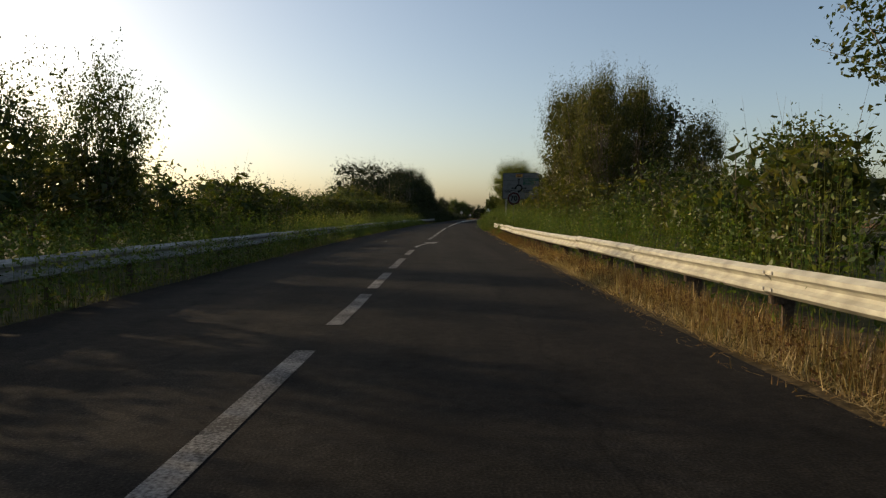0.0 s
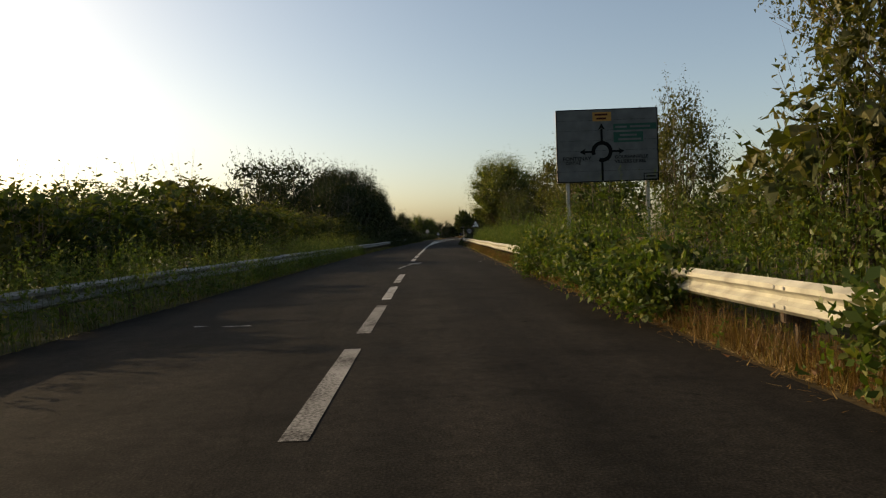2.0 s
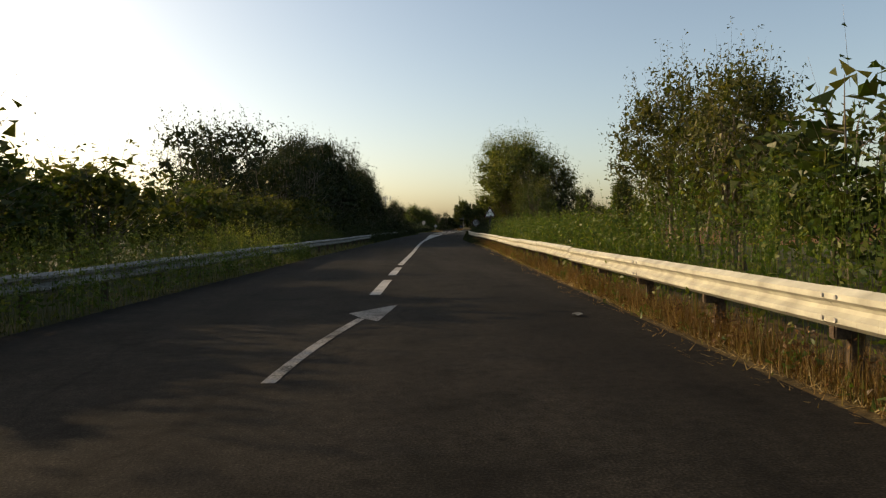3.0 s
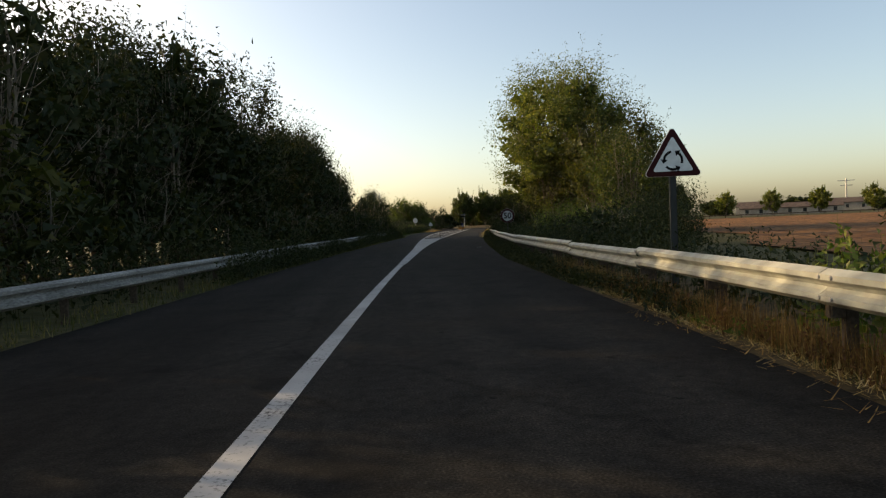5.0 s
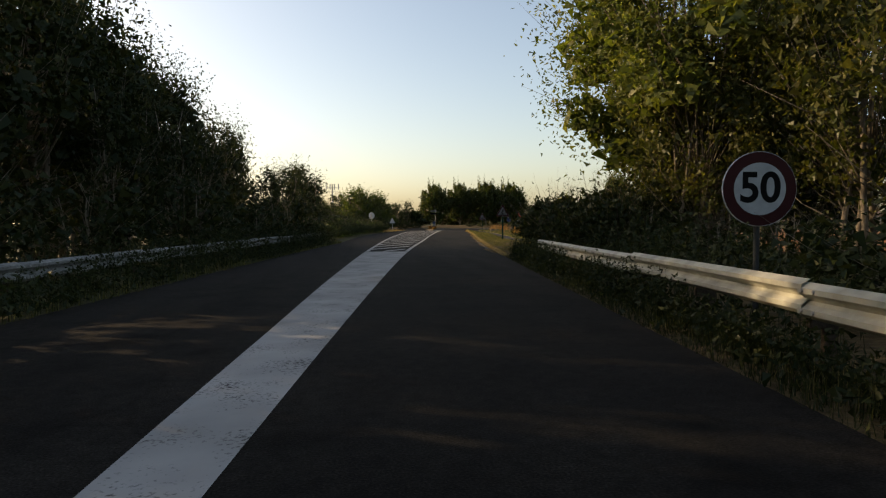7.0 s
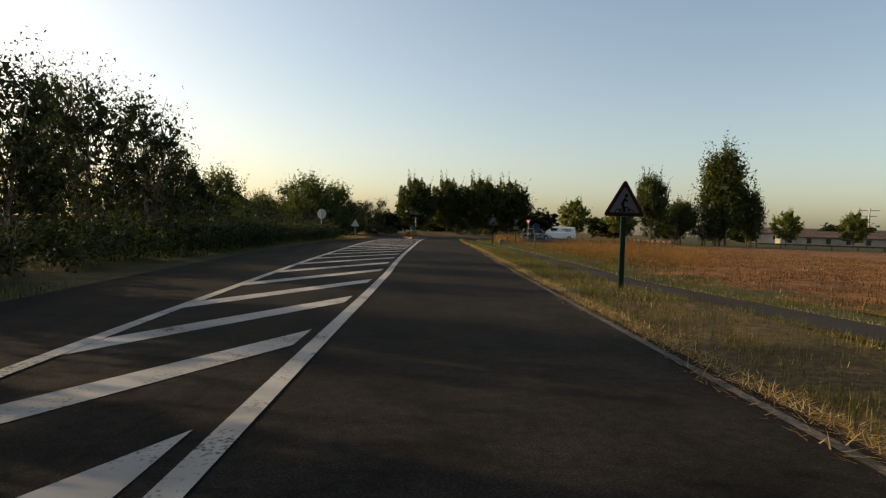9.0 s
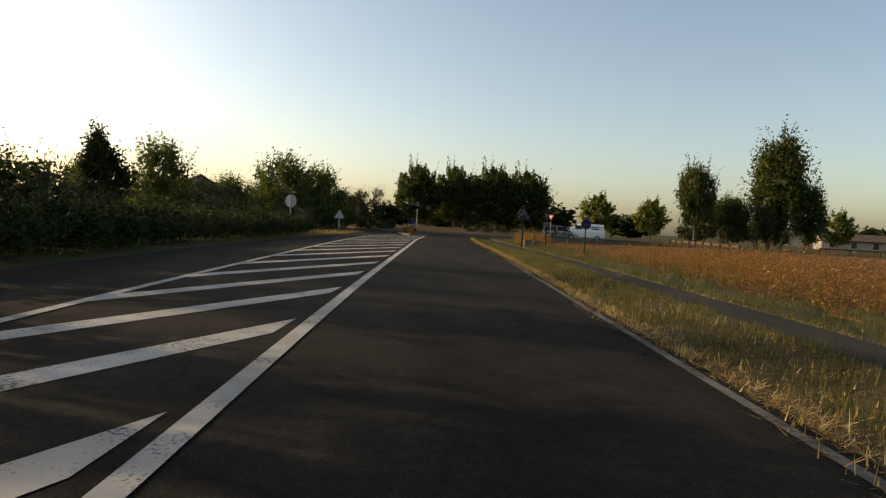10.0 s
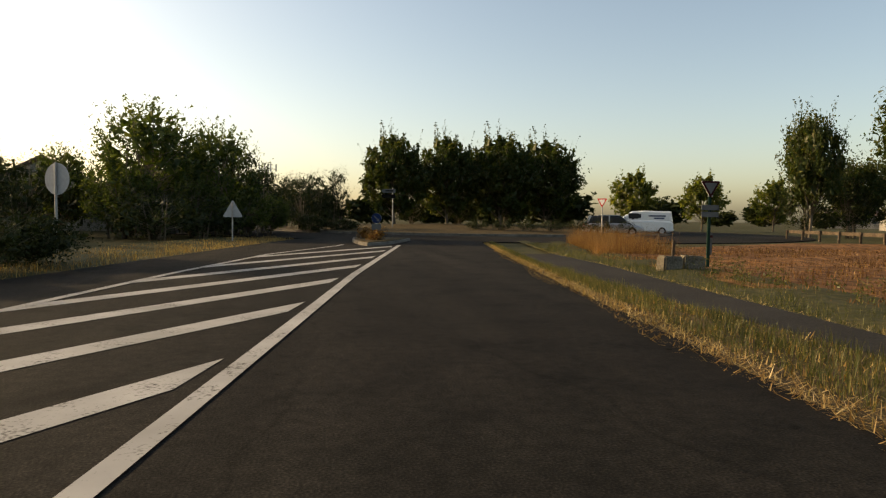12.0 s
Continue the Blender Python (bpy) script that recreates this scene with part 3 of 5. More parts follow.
BEAM, SHADED_BEAM, POST, BOLT = rail_section(4.06, "zinc"), rail_section(4.06, "zinc_shaded"), post_mesh(), bolt_mesh()


def guard_rail(u0, u1, off, label, face, beam, height):
    """face: 1 when the ridges look to the left (towards +o they'd be -1)."""
    root = new("guardrail")
    tagged(root, label, "guardrail", "guardrails along the road")
    root.matrix_basis = Matrix.Translation(at(u0, off(u0)))
    inv = root.matrix_basis.inverted()
    rnd = random.Random(int(u0 * 7 + off(u0) * 10))
    u = u0
    while u < u1:
        a, b = at(u, off(u)), at(u + 4, off(u + 4))
        d = b - a
        turn = -math.degrees(math.atan2(d.x, d.y))
        z = height + rnd.uniform(-0.012, 0.012)
        flip = Matrix.Identity(4) if face > 0 else Matrix.Translation((0, 4.06, 0)) @ Matrix.Rotation(math.pi, 4, "Z")
        m = Matrix.Translation((a.x, a.y, z)) @ pose(0, 0, 0, rnd.uniform(-0.15, 0.15), 0, turn) @ flip
        ob = put_mesh("beam", beam, root)
        ob.matrix_basis = inv @ m
        for s in (0.0, 2.0):
            p = put_mesh("post", POST, root)
            p.matrix_basis = inv @ Matrix.Translation((a.x, a.y, 0)) @ pose(0, 0, 0, 0, 0, turn) @ Matrix.Translation((-0.15 * face, s, 0)) @ (Matrix.Identity(4) if face > 0 else Matrix.Rotation(math.pi, 4, "Z"))
        for zz in (0.072, -0.072):
            for s in (0.06, 0.2):
                p = put_mesh("bolt", BOLT, ob)
                p.matrix_basis = Matrix.Translation((0.066, s, zz))
        u += 4
    return root


RAIL_R = along((-20, 3.02), (14, 3.05), (24, 2.85), (45, 3.05), (82, 3.13), (92, 2.95), (105, 2.5), (118, 2.55), (133, 2.6))
RAIL_L = along((-20, -4.3), (60, -4.45), (92, -4.5), (100, -4.75), (116, -5.3), (130, -5.9), (150, -6.2))
guard_rail(-6, 130, RAIL_R, "long pale galvanised steel guardrail with double ridge", -1, BEAM, 0.53)
# the shade on this rail is put into its beam colour
guard_rail(-6, 146, RAIL_L, "galvanised steel guardrail half hidden by weeds, coloured as shaded", 1, SHADED_BEAM, 0.45)


# ---- signs ----
def rounded(points, r, n=4):
    """The outline of a polygon with rounded corners, in x and z."""
    out = []
    k = len(points)
    for i in range(k):
        p, a, b = Vector(points[i]), Vector(points[i - 1]), Vector(points[(i + 1) % k])
        d0, d1 = (a - p).normalized(), (b - p).normalized()
        half = d0.angle(d1) / 2
        t = r / math.tan(half)
        c = p + (d0 + d1).normalized() * (r / math.sin(half))
        s, e = p + d0 * t - c, p + d1 * t - c
        for j in range(n + 1):
            q = s.lerp(e, j / n).normalized() * r
            out.append(c + q)
    return out


def slab(bm, outline, y, thick):
    """A plate of that outline, facing -y, from y to y + thick."""
    f = [bm.verts.new((p[0], y, p[1])) for p in outline]
    b = [bm.verts.new((p[0], y + thick, p[1])) for p in outline]
    bm.faces.new(f)
    bm.faces.new(list(reversed(b)))
    for i in range(len(f)):
        j = (i + 1) % len(f)
        bm.faces.new((f[j], f[i], b[i], b[j]))
    bmesh.ops.recalc_face_normals(bm, faces=bm.faces)


def plate(name, outline, y, thick, mat, parent, label=""):
    bm = bmesh.new()
    slab(bm, outline, y, thick)
    return part(name, bm, M[mat], parent, label)


def circle(r, n=40, cx=0.0, cz=0.0):
    return [(cx + r * math.sin(2 * math.pi * i / n), cz + r * math.cos(2 * math.pi * i / n)) for i in range(n)]


def stroke(p, w):
    """A thick line along points in x and z, as one outline."""
    l, r = [], []
    for i, q in enumerate(p):
        a, b = Vector(p[max(i - 1, 0)]), Vector(p[min(i + 1, len(p) - 1)])
        d = (b - a).normalized()
        s = Vector((-d.y, d.x)) * w / 2
        l.append(Vector(q) + s)
        r.append(Vector(q) - s)
    return l + list(reversed(r))


def rect(x0, z0, x1, z1):
    return [(x0, z0), (x0, z1), (x1, z1), (x1, z0)]


def letters(name, text, x, z, size, y, mat, parent, align="CENTER", bold=0.0):
    cu = bpy.data.curves.new(name, "FONT")
    cu.body, cu.size, cu.align_x, cu.align_y, cu.extrude, cu.offset = text, size, align, "CENTER", 0.001, bold
    tmp = bpy.data.objects.new(name, cu)
    scene.collection.objects.link(tmp)
    bpy.context.view_layer.update()
    me = bpy.data.meshes.new_from_object(tmp.evaluated_get(bpy.context.evaluated_depsgraph_get()))
    bpy.data.objects.remove(tmp)
    me.materials.clear()
    me.materials.append(M[mat])
    ob = put_mesh(name, me, parent)
    ob.matrix_basis = pose(x, y, z, 90, 0, 0)
    return ob


def pole(parent, x, z0, z1, r, mat, y=0.05, square=False):
    bm = bmesh.new()
    if square:
        box(bm, (r * 2, r * 1.3, z1 - z0), pose(x, y, (z0 + z1) / 2), 0.006)
    else:
        bmesh.ops.create_cone(bm, cap_ends=True, segments=14, radius1=r, radius2=r, depth=z1 - z0, matrix=pose(x, y, (z0 + z1) / 2))
    return part("pole", bm, M[mat], parent)


def clamps(parent, x, zs, mat="post"):
    for z in zs:
        bm = bmesh.new()
        box(bm, (0.11, 0.03, 0.035), pose(x, 0.012, z), 0.006)
        part("clamp", bm, M[mat], parent)


def sign_root(name, label, u, o, turn=0.0, category="road sign", lean=0.0):
    root = new(name)
    tagged(root, label, category, "road signs")
    root.matrix_basis = Matrix.Translation(at(u, o)) @ pose(0, 0, 0, 0, lean, heading(u) + turn)
    return root


def tri(w, up=True):
    h = w * 0.866
    return [(-w / 2, 0), (0, h), (w / 2, 0)] if up else [(-w / 2, h), (w / 2, h), (0, 0)]


def triangle_sign(name, label, u, o, z, w, up=True, turn=0.0, pole_mat="post", bottom=0.0, border="sign_red", square=False, face=True, r=0.035, sheet="sign_white"):
    root = sign_root(name, label, u, o, turn)
    lift = lambda pts, s: [(p[0] * s, z + w * 0.289 + (p[1] - (w * 0.289 if up else w * 0.577)) * s + (0 if up else w * 0.289)) for p in pts]
    outer = lift(rounded(tri(w, up), w * 0.05), 1.0)
    plate("backing", outer, 0.0, 0.022, "sign_back", root)
    if face:
        plate("rim", lift(rounded(tri(w, up), w * 0.05), 0.985), -0.004, 0.004, border, root, "red border")
        plate("face", lift(rounded(tri(w, up), w * 0.04), 0.70 if up else 0.66), -0.008, 0.004, sheet, root, "white sheet")
    pole(root, 0, -0.2, z + w * 0.75 if face else z + w * 0.7, r, pole_mat, 0.045 if face else -0.03, square)
    clamps(root, 0, (z + w * 0.12, z + w * 0.5))
    return root


def arc(cx, cz, r, a0, a1, n=10):
    return [(cx + r * math.cos(radians(a0 + (a1 - a0) * i / n)), cz + r * math.sin(radians(a0 + (a1 - a0) * i / n))) for i in range(n + 1)]


def speed_sign(text, label, u, o, z, d, sheet="sign_white"):
    root = sign_root("speed_limit_sign", label, u, o, 0.0)
    plate("backing", circle(d / 2, cz=z), 0.0, 0.02, "sign_back", root)
    plate("rim", circle(d / 2 * 0.985, cz=z), -0.004, 0.004, "sign_red", root, "red border")
    plate("face", circle(d / 2 * 0.70, cz=z), -0.008, 0.004, sheet, root, "white sheet")
    letters("numerals", text, 0, z, d * 0.56, -0.010, "sign_black", root, bold=0.010)
    pole(root, 0, -0.2, z + d * 0.35, 0.03, "post_dark", 0.05)
    clamps(root, 0, (z - d * 0.2, z + d * 0.2))
    return root


speed_sign("70", "round red-bordered speed limit sign on a steel pole", 39.3, 4.08, 2.12, 0.78)
speed_sign("50", "round red-bordered speed limit sign standing before a dark hedge", 120.0, 3.2, 1.41, 0.76, "sign_mid")

ra = triangle_sign("roundabout_warning_sign", "red-bordered triangular roundabout warning sign on a square post", 94.7, 3.58, 1.62, 0.82, square=True, r=0.045, turn=-2, pole_mat="post_dark", sheet="sign_lit")
for a in (100, 220, 340):
    c = (0, 1.62 + 0.82 * 0.27)
    plate("curved_arrow", stroke(arc(*c, 0.125, a, a + 72), 0.034), -0.012, 0.003, "sign_black", ra)
    e = Vector(arc(*c, 0.125, a + 72, a + 74)[0])
    d = Vector((-math.sin(radians(a + 72)), math.cos(radians(a + 72))))
    s = Vector((-d.y, d.x))
    plate("arrow_head", [e + d * 0.06, e + s * 0.05, e - s * 0.05], -0.012, 0.003, "sign_black", ra)

bike = triangle_sign("cyclist_warning_sign", "triangular cyclists warning sign on a green post by the field", 152.9, 3.53, 1.44, 0.87, pole_mat="pole_green", square=True, r=0.05)
for x in (-0.12, 0.12):
    plate("wheel", stroke(arc(x, 1.515, 0.068, 0, 350, 24), 0.017), -0.012, 0.003, "sign_black", bike)
plate("bicycle_frame", stroke([(-0.12, 1.515), (-0.03, 1.62), (0.07, 1.62), (0.12, 1.515)], 0.022), -0.012, 0.003, "sign_black", bike)
plate("rider_shape", stroke([(0.0, 1.53), (-0.01, 1.62), (-0.05, 1.68), (0.01, 1.80), (0.05, 1.74)], 0.055), -0.013, 0.003, "sign_black", bike)
plate("rider_shape", circle(0.036, 16, 0.03, 1.855), -0.012, 0.003, "sign_black", bike)

horse = triangle_sign("rider_warning_sign", "triangular horse riders warning sign on a green post", 181.4, 2.70, 1.37, 0.82, pole_mat="pole_green", square=True, r=0.03, turn=3)
for pts, w in (([(-0.16, 1.52), (-0.05, 1.535), (0.06, 1.53), (0.12, 1.60), (0.17, 1.58)], 0.06), ([(-0.12, 1.52), (-0.16, 1.46), (-0.14, 1.40)], 0.025), ([(-0.08, 1.52), (-0.07, 1.45), (-0.10, 1.40)], 0.025),
               ([(0.04, 1.52), (0.03, 1.46), (0.0, 1.40)], 0.025), ([(0.06, 1.52), (0.12, 1.47), (0.11, 1.42)], 0.025), ([(-0.04, 1.52), (-0.02, 1.60), (0.0, 1.66)], 0.042), ([(0.0, 1.69), (0.005, 1.72)], 0.045), ([(0.0, 1.62), (0.07, 1.585)], 0.02)):
    plate("rider_shape", stroke(pts, w), -0.012, 0.003, "sign_black", horse)

blue = sign_root("cycle_path_sign", "round blue cycle path sign on a green pole in the grass", 181.7, 5.5)
plate("backing", circle(0.225, cz=1.37), 0.0, 0.02, "sign_back", blue)
plate("rim", circle(0.221, cz=1.37), -0.004, 0.004, "sign_white", blue, "pale rim")
plate("face", circle(0.202, cz=1.37), -0.007, 0.003, "sign_blue", blue)
for x in (-0.075, 0.075):
    plate("wheel", stroke(arc(x, 1.33, 0.045, 0, 350, 20), 0.012), -0.011, 0.003, "sign_white", blue)
plate("bicycle_frame", stroke([(-0.075, 1.33), (-0.02, 1.40), (0.05, 1.40), (0.075, 1.33)], 0.014), -0.011, 0.003, "sign_white", blue)
pole(blue, 0, -0.2, 1.55, 0.028, "pole_green")
clamps(blue, 0, (1.3, 1.46))

giveway = triangle_sign("give_way_sign", "inverted triangular give way sign with small panels below", 193.0, 5.2, 1.64, 0.46, up=False, pole_mat="pole_green", square=True, r=0.035)
for z0, z1, mm in ((1.36, 1.48, "sign_white"), (1.2, 1.32, "sign_white")):
    plate("small_panel", rect(-0.2, z0, 0.2, z1), -0.002, 0.02, mm, giveway)
# rim and face take the lit copies of the sheets
giveway_2 = triangle_sign("give_way_sign", "inverted red and white triangular give way sign at the roundabout", 221.0, 9.2, 1.95, 0.7, up=False, turn=-30, border="sign_red_lit", sheet="sign_lit")

# backs of the signs for the other direction
back_r = sign_root("round_sign_back", "grey back of a round sign rising over the hedge", 194.8, -11.28, turn=-18)
plate("backing", circle(0.42, cz=1.99), 0.0, 0.02, "sign_back", back_r)
pole(back_r, 0, -0.2, 2.42, 0.035, "post", -0.035)
clamps(back_r, 0, (1.8, 2.2))
back_t = triangle_sign("triangle_sign_back", "grey back of a triangular sign on a thin pole", 204.5, -9.95, 1.02, 0.85, face=False, r=0.028)

# ---- the large direction sign ----
W, Z0, Z1 = 3.17, 2.56, 4.84
board = sign_root("direction_sign", "large pale roundabout direction sign with a dark frame on steel posts", 57.5, 6.02, turn=-5 - heading(57.5))
plate("backing", rounded(rect(-W / 2, Z0, W / 2, Z1), 0.03), 0.0, 0.05, "sign_back", board)
plate("border", rounded(rect(-W / 2, Z0, W / 2, Z1), 0.03), -0.004, 0.004, "sign_black", board, "black border")
n_rows = 7
hh = (Z1 - Z0 - 0.06) / n_rows
for i in range(n_rows):
    z = Z0 + 0.03 + hh * i
    plate("panel_slat", rect(-W / 2 + 0.035, z + 0.003, W / 2 - 0.035, z + hh - 0.003), -0.009, 0.005, "sign_white", board)
cx, cz = -0.17, Z0 + 0.95
plate("roundabout_symbol", stroke(arc(cx, cz, 0.27, -110, 200, 30), 0.12), -0.013, 0.003, "sign_black", board)
plate("arrow_shaft", rect(cx - 0.035, Z0 + 0.04, cx + 0.035, cz - 0.2), -0.014, 0.003, "sign_black", board)
plate("arrow_shaft", rect(cx - 0.035, cz + 0.25, cx + 0.035, cz + 0.72), -0.014, 0.003, "sign_black", board)
plate("arrow_head", [(cx - 0.11, cz + 0.68), (cx, cz + 0.88), (cx + 0.11, cz + 0.68), (cx, cz + 0.74)], -0.015, 0.003, "sign_black", board)
for sx in (-1, 1):
    plate("arrow_shaft", rect(min(cx + sx * 0.25, cx + sx * 0.55), cz - 0.03, max(cx + sx * 0.25, cx + sx * 0.55), cz + 0.03), -0.014, 0.003, "sign_black", board)
    plate("arrow_head", [(cx + sx * 0.5, cz + 0.11), (cx + sx * 0.70, cz), (cx + sx * 0.5, cz - 0.11), (cx + sx * 0.56, cz)], -0.015, 0.003, "sign_black", board)
plate("amber_panel", rect(cx - 0.27, Z1 - 0.38, cx + 0.31, Z1 - 0.10), -0.014, 0.003, "sign_yellow", board, "amber panel")
plate("green_panel", rect(0.20, Z1 - 0.68, W / 2 - 0.05, Z1 - 0.48), -0.014, 0.003, "sign_green", board, "green panel")
plate("green_panel", rect(0.20, Z1 - 1.06, 1.12, Z1 - 0.74), -0.014, 0.003, "sign_green", board, "green panel")
for x0, x1, z in ((0.26, 0.62, Z1 - 0.58), (0.72, 1.34, Z1 - 0.58), (0.40, 0.92, Z1 - 0.84), (0.34, 1.06, Z1 - 0.97)):
    plate("lettering_bar", rect(x0, z - 0.03, x1, z + 0.03), -0.018, 0.002, "sign_white", board)
for z, w in ((Z1 - 0.18, 0.2), (Z1 - 0.30, 0.15)):
    plate("lettering_bar", rect(cx - w, z - 0.03, cx + w, z + 0.03), -0.018, 0.002, "sign_red", board)
letters("place_name", "FONTENAY", -1.40, cz - 0.21, 0.17, -0.012, "sign_black", board, "LEFT", 0.003)
letters("place_name", "CENTRE", -1.32, cz - 0.34, 0.13, -0.012, "sign_black", board, "LEFT", 0.003)
letters("place_name", "GOUSSAINVILLE", 0.22, cz - 0.19, 0.145, -0.012, "sign_black", board, "LEFT", 0.003)
letters("place_name", "VILLIERS LE BEL", 0.22, cz - 0.33, 0.145, -0.012, "sign_black", board, "LEFT", 0.003)
plate("small_box", rect(W / 2 - 0.48, Z0 + 0.03, W / 2 - 0.03, Z0 + 0.24), -0.012, 0.003, "sign_black", board)
plate("small_box_face", rect(W / 2 - 0.45, Z0 + 0.055, W / 2 - 0.05, Z0 + 0.215), -0.016, 0.003, "sign_white", board)
plate("lettering_bar", rect(W / 2 - 0.40, Z0 + 0.11, W / 2 - 0.10, Z0 + 0.16), -0.020, 0.002, "sign_black", board)
for x in (-1.25, 1.25):
    bm = bmesh.new()
    for y in (-0.05, 0.05):
        box(bm, (0.10, 0.012, Z1 + 0.1), pose(x, 0.115 + y, Z1 / 2 - 0.1), 0.003)
    box(bm, (0.012, 0.10, Z1 + 0.1), pose(x, 0.115, Z1 / 2 - 0.1))
    part("post", bm, M["post"], board, "galvanised steel post")


# ---- trees and shrubs ----
plant_kind("poplar", "poplar_tree", "tall broad poplar with olive leaves and pale stems", "tree", 13.0, 1.1, 5.0, 70000, 0.112, "leaf_poplar", 230, 0.6, 6, 0.13, 9, -0.1, core=3.6, seed=3, three=True)
plant_kind("willow", "willow_tree", "many-stemmed willow with sunlit olive foliage", "tree", 8.0, 0.8, 3.0, 11000, 0.115, "leaf_warm", 125, 0.46, 7, 0.07, 7, 0.2, seed=4, core=2.4, three=True)
plant_kind("willow_fine", "willow_tree", "tall many-stemmed willow with fine sunlit leaves", "tree", 9.8, 0.8, 3.2, 36000, 0.078, "leaf_warm", 190, 0.44, 9, 0.08, 9, 0.2, seed=30, core=3.2, three=True)
plant_kind("round", "round_tree", "round-headed green tree on a straight trunk", "tree", 7.0, 1.6, 2.9, 9500, 0.2, "leaf", 120, 0.45, 1, 0.13, 14, 0.3, seed=5, three=True)
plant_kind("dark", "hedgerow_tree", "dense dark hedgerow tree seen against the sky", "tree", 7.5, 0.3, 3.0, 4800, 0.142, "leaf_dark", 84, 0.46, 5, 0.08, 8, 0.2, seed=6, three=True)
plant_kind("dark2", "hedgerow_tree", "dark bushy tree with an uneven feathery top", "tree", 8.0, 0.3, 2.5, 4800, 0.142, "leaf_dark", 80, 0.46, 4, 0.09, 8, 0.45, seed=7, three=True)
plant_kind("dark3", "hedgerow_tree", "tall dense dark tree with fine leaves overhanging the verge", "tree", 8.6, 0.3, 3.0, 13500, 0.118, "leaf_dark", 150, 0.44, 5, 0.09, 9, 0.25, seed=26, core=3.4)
plant_kind("shrub", "shrub", "loose green shrub with feathery shoots", "shrub", 3.2, 0.1, 1.7, 2200, 0.12, "leaf", 52, 0.33, 7, 0.03, 6, 0.1, seed=8, three=True)
plant_kind("shrub2", "shrub", "olive green shrub with upright shoots behind the rail", "shrub", 3.0, 0.1, 1.5, 2200, 0.115, "leaf_warm", 50, 0.31, 7, 0.03, 6, 0.1, seed=9, three=True)
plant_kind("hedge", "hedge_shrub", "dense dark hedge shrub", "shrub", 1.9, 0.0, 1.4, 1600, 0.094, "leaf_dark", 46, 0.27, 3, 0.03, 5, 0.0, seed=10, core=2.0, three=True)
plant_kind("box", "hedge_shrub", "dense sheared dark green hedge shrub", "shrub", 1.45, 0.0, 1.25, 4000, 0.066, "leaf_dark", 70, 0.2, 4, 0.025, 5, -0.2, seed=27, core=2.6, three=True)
plant_kind("maple", "young_tree", "young round ornamental tree with spiky outline", "tree", 5.0, 0.7, 2.3, 3600, 0.2, "leaf_light", 110, 0.30, 1, 0.08, 20, 0.35, seed=11, spike=0.6, three=True)
plant_kind("isle", "island_tree", "dark spreading tree on the roundabout island", "tree", 7.6, 0.5, 3.4, 13000, 0.19, "leaf", 230, 0.46, 1, 0.13, 14, 0.05, seed=12, spike=0.55, three=True)
plant_kind("bushy", "bushy_tree", "broad bushy tree leafy down to the ground", "tree", 6.8, 0.2, 3.1, 6500, 0.165, "leaf_tree", 170, 0.42, 4, 0.09, 8, 0.15, seed=16, spike=0.9, three=True)
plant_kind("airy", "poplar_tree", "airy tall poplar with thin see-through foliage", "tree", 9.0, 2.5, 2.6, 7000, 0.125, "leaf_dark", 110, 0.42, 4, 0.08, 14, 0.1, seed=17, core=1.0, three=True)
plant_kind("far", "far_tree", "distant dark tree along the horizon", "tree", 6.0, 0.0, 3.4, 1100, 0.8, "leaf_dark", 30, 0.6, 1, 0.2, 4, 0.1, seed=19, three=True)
plant_kind("feather", "shrub", "tall feathery shrub with fine leaves against the sky", "shrub", 4.5, 0.2, 1.9, 11000, 0.07, "leaf", 60, 0.28, 9, 0.03, 8, 0.1, seed=20, core=1.8)
plant_kind("high", "roadside_tree", "tall tree with loose overhanging leafy boughs", "tree", 8.6, 3.0, 2.6, 9000, 0.12, "leaf", 60, 0.34, 1, 0.14, 14, 0.2, seed=21, core=1.2)
plant_kind("bramble", "bramble", "green bramble spilling over the guardrail", "shrub", 1.3, 0.0, 0.95, 3800, 0.078, "weed", 36, 0.2, 6, 0.012, 5, 0.0, seed=15, core=1.4)
plant_kind("fir", "conifer", "slim young conifer behind the hedge", "tree", 4.6, 0.3, 1.1, 5000, 0.14, "leaf_dark", 40, 0.2, 1, 0.07, 16, 1.3, seed=13, three=True)
plant_kind("column", "poplar_tree", "tall column-shaped poplar beside the field", "tree", 13.2, 0.5, 3.6, 9500, 0.3, "leaf", 190, 0.66, 3, 0.14, 10, 0.3, seed=14, three=True)

# right of the road
plant("high", 13.2, 10.6, 8.6, 200, 1.0)
plant("bushy", 16.0, 8.8, 3.5, 20, 0.95)
plant("shrub2", 9.0, 5.2, 2.4, 10)
plant("shrub", 11.6, 5.8, 2.6, 80, 1.1)
plant("shrub", 15.0, 6.4, 2.3, 140)
plant("willow_fine", 34.5, 13.3, 6.6, 75, 0.75)
plant("willow_fine", 36.8, 8.7, 9.5, 40, 0.62)
plant("willow_fine", 38.6, 11.0, 9.6, 190, 0.75)
plant("willow_fine", 42.8, 9.1, 10.2, 120, 0.8)
plant("willow_fine", 47.2, 8.7, 10.8, 310, 0.75)
plant("shrub", 27.0, 9.0, 3.6, 33)
for u, o, h in ((41.5, 13.6, 8.6), (46.5, 12.8, 9.6)):
    plant("dark", u, o, h, u * 29, 0.95)
for u, o, h in ((35, 9.0, 3.4), (39, 8.0, 3.6), (43, 7.3, 3.6), (47, 6.8, 3.4)):
    plant("shrub2", u, o, h, u * 19, 1.1)
plant("shrub", 49.0, 8.0, 3.6, 30)
plant("willow", 60.2, 9.5, 6.2, 200, 0.72)
plant("shrub", 65.0, 8.0, 3.8, 100, 1.2)
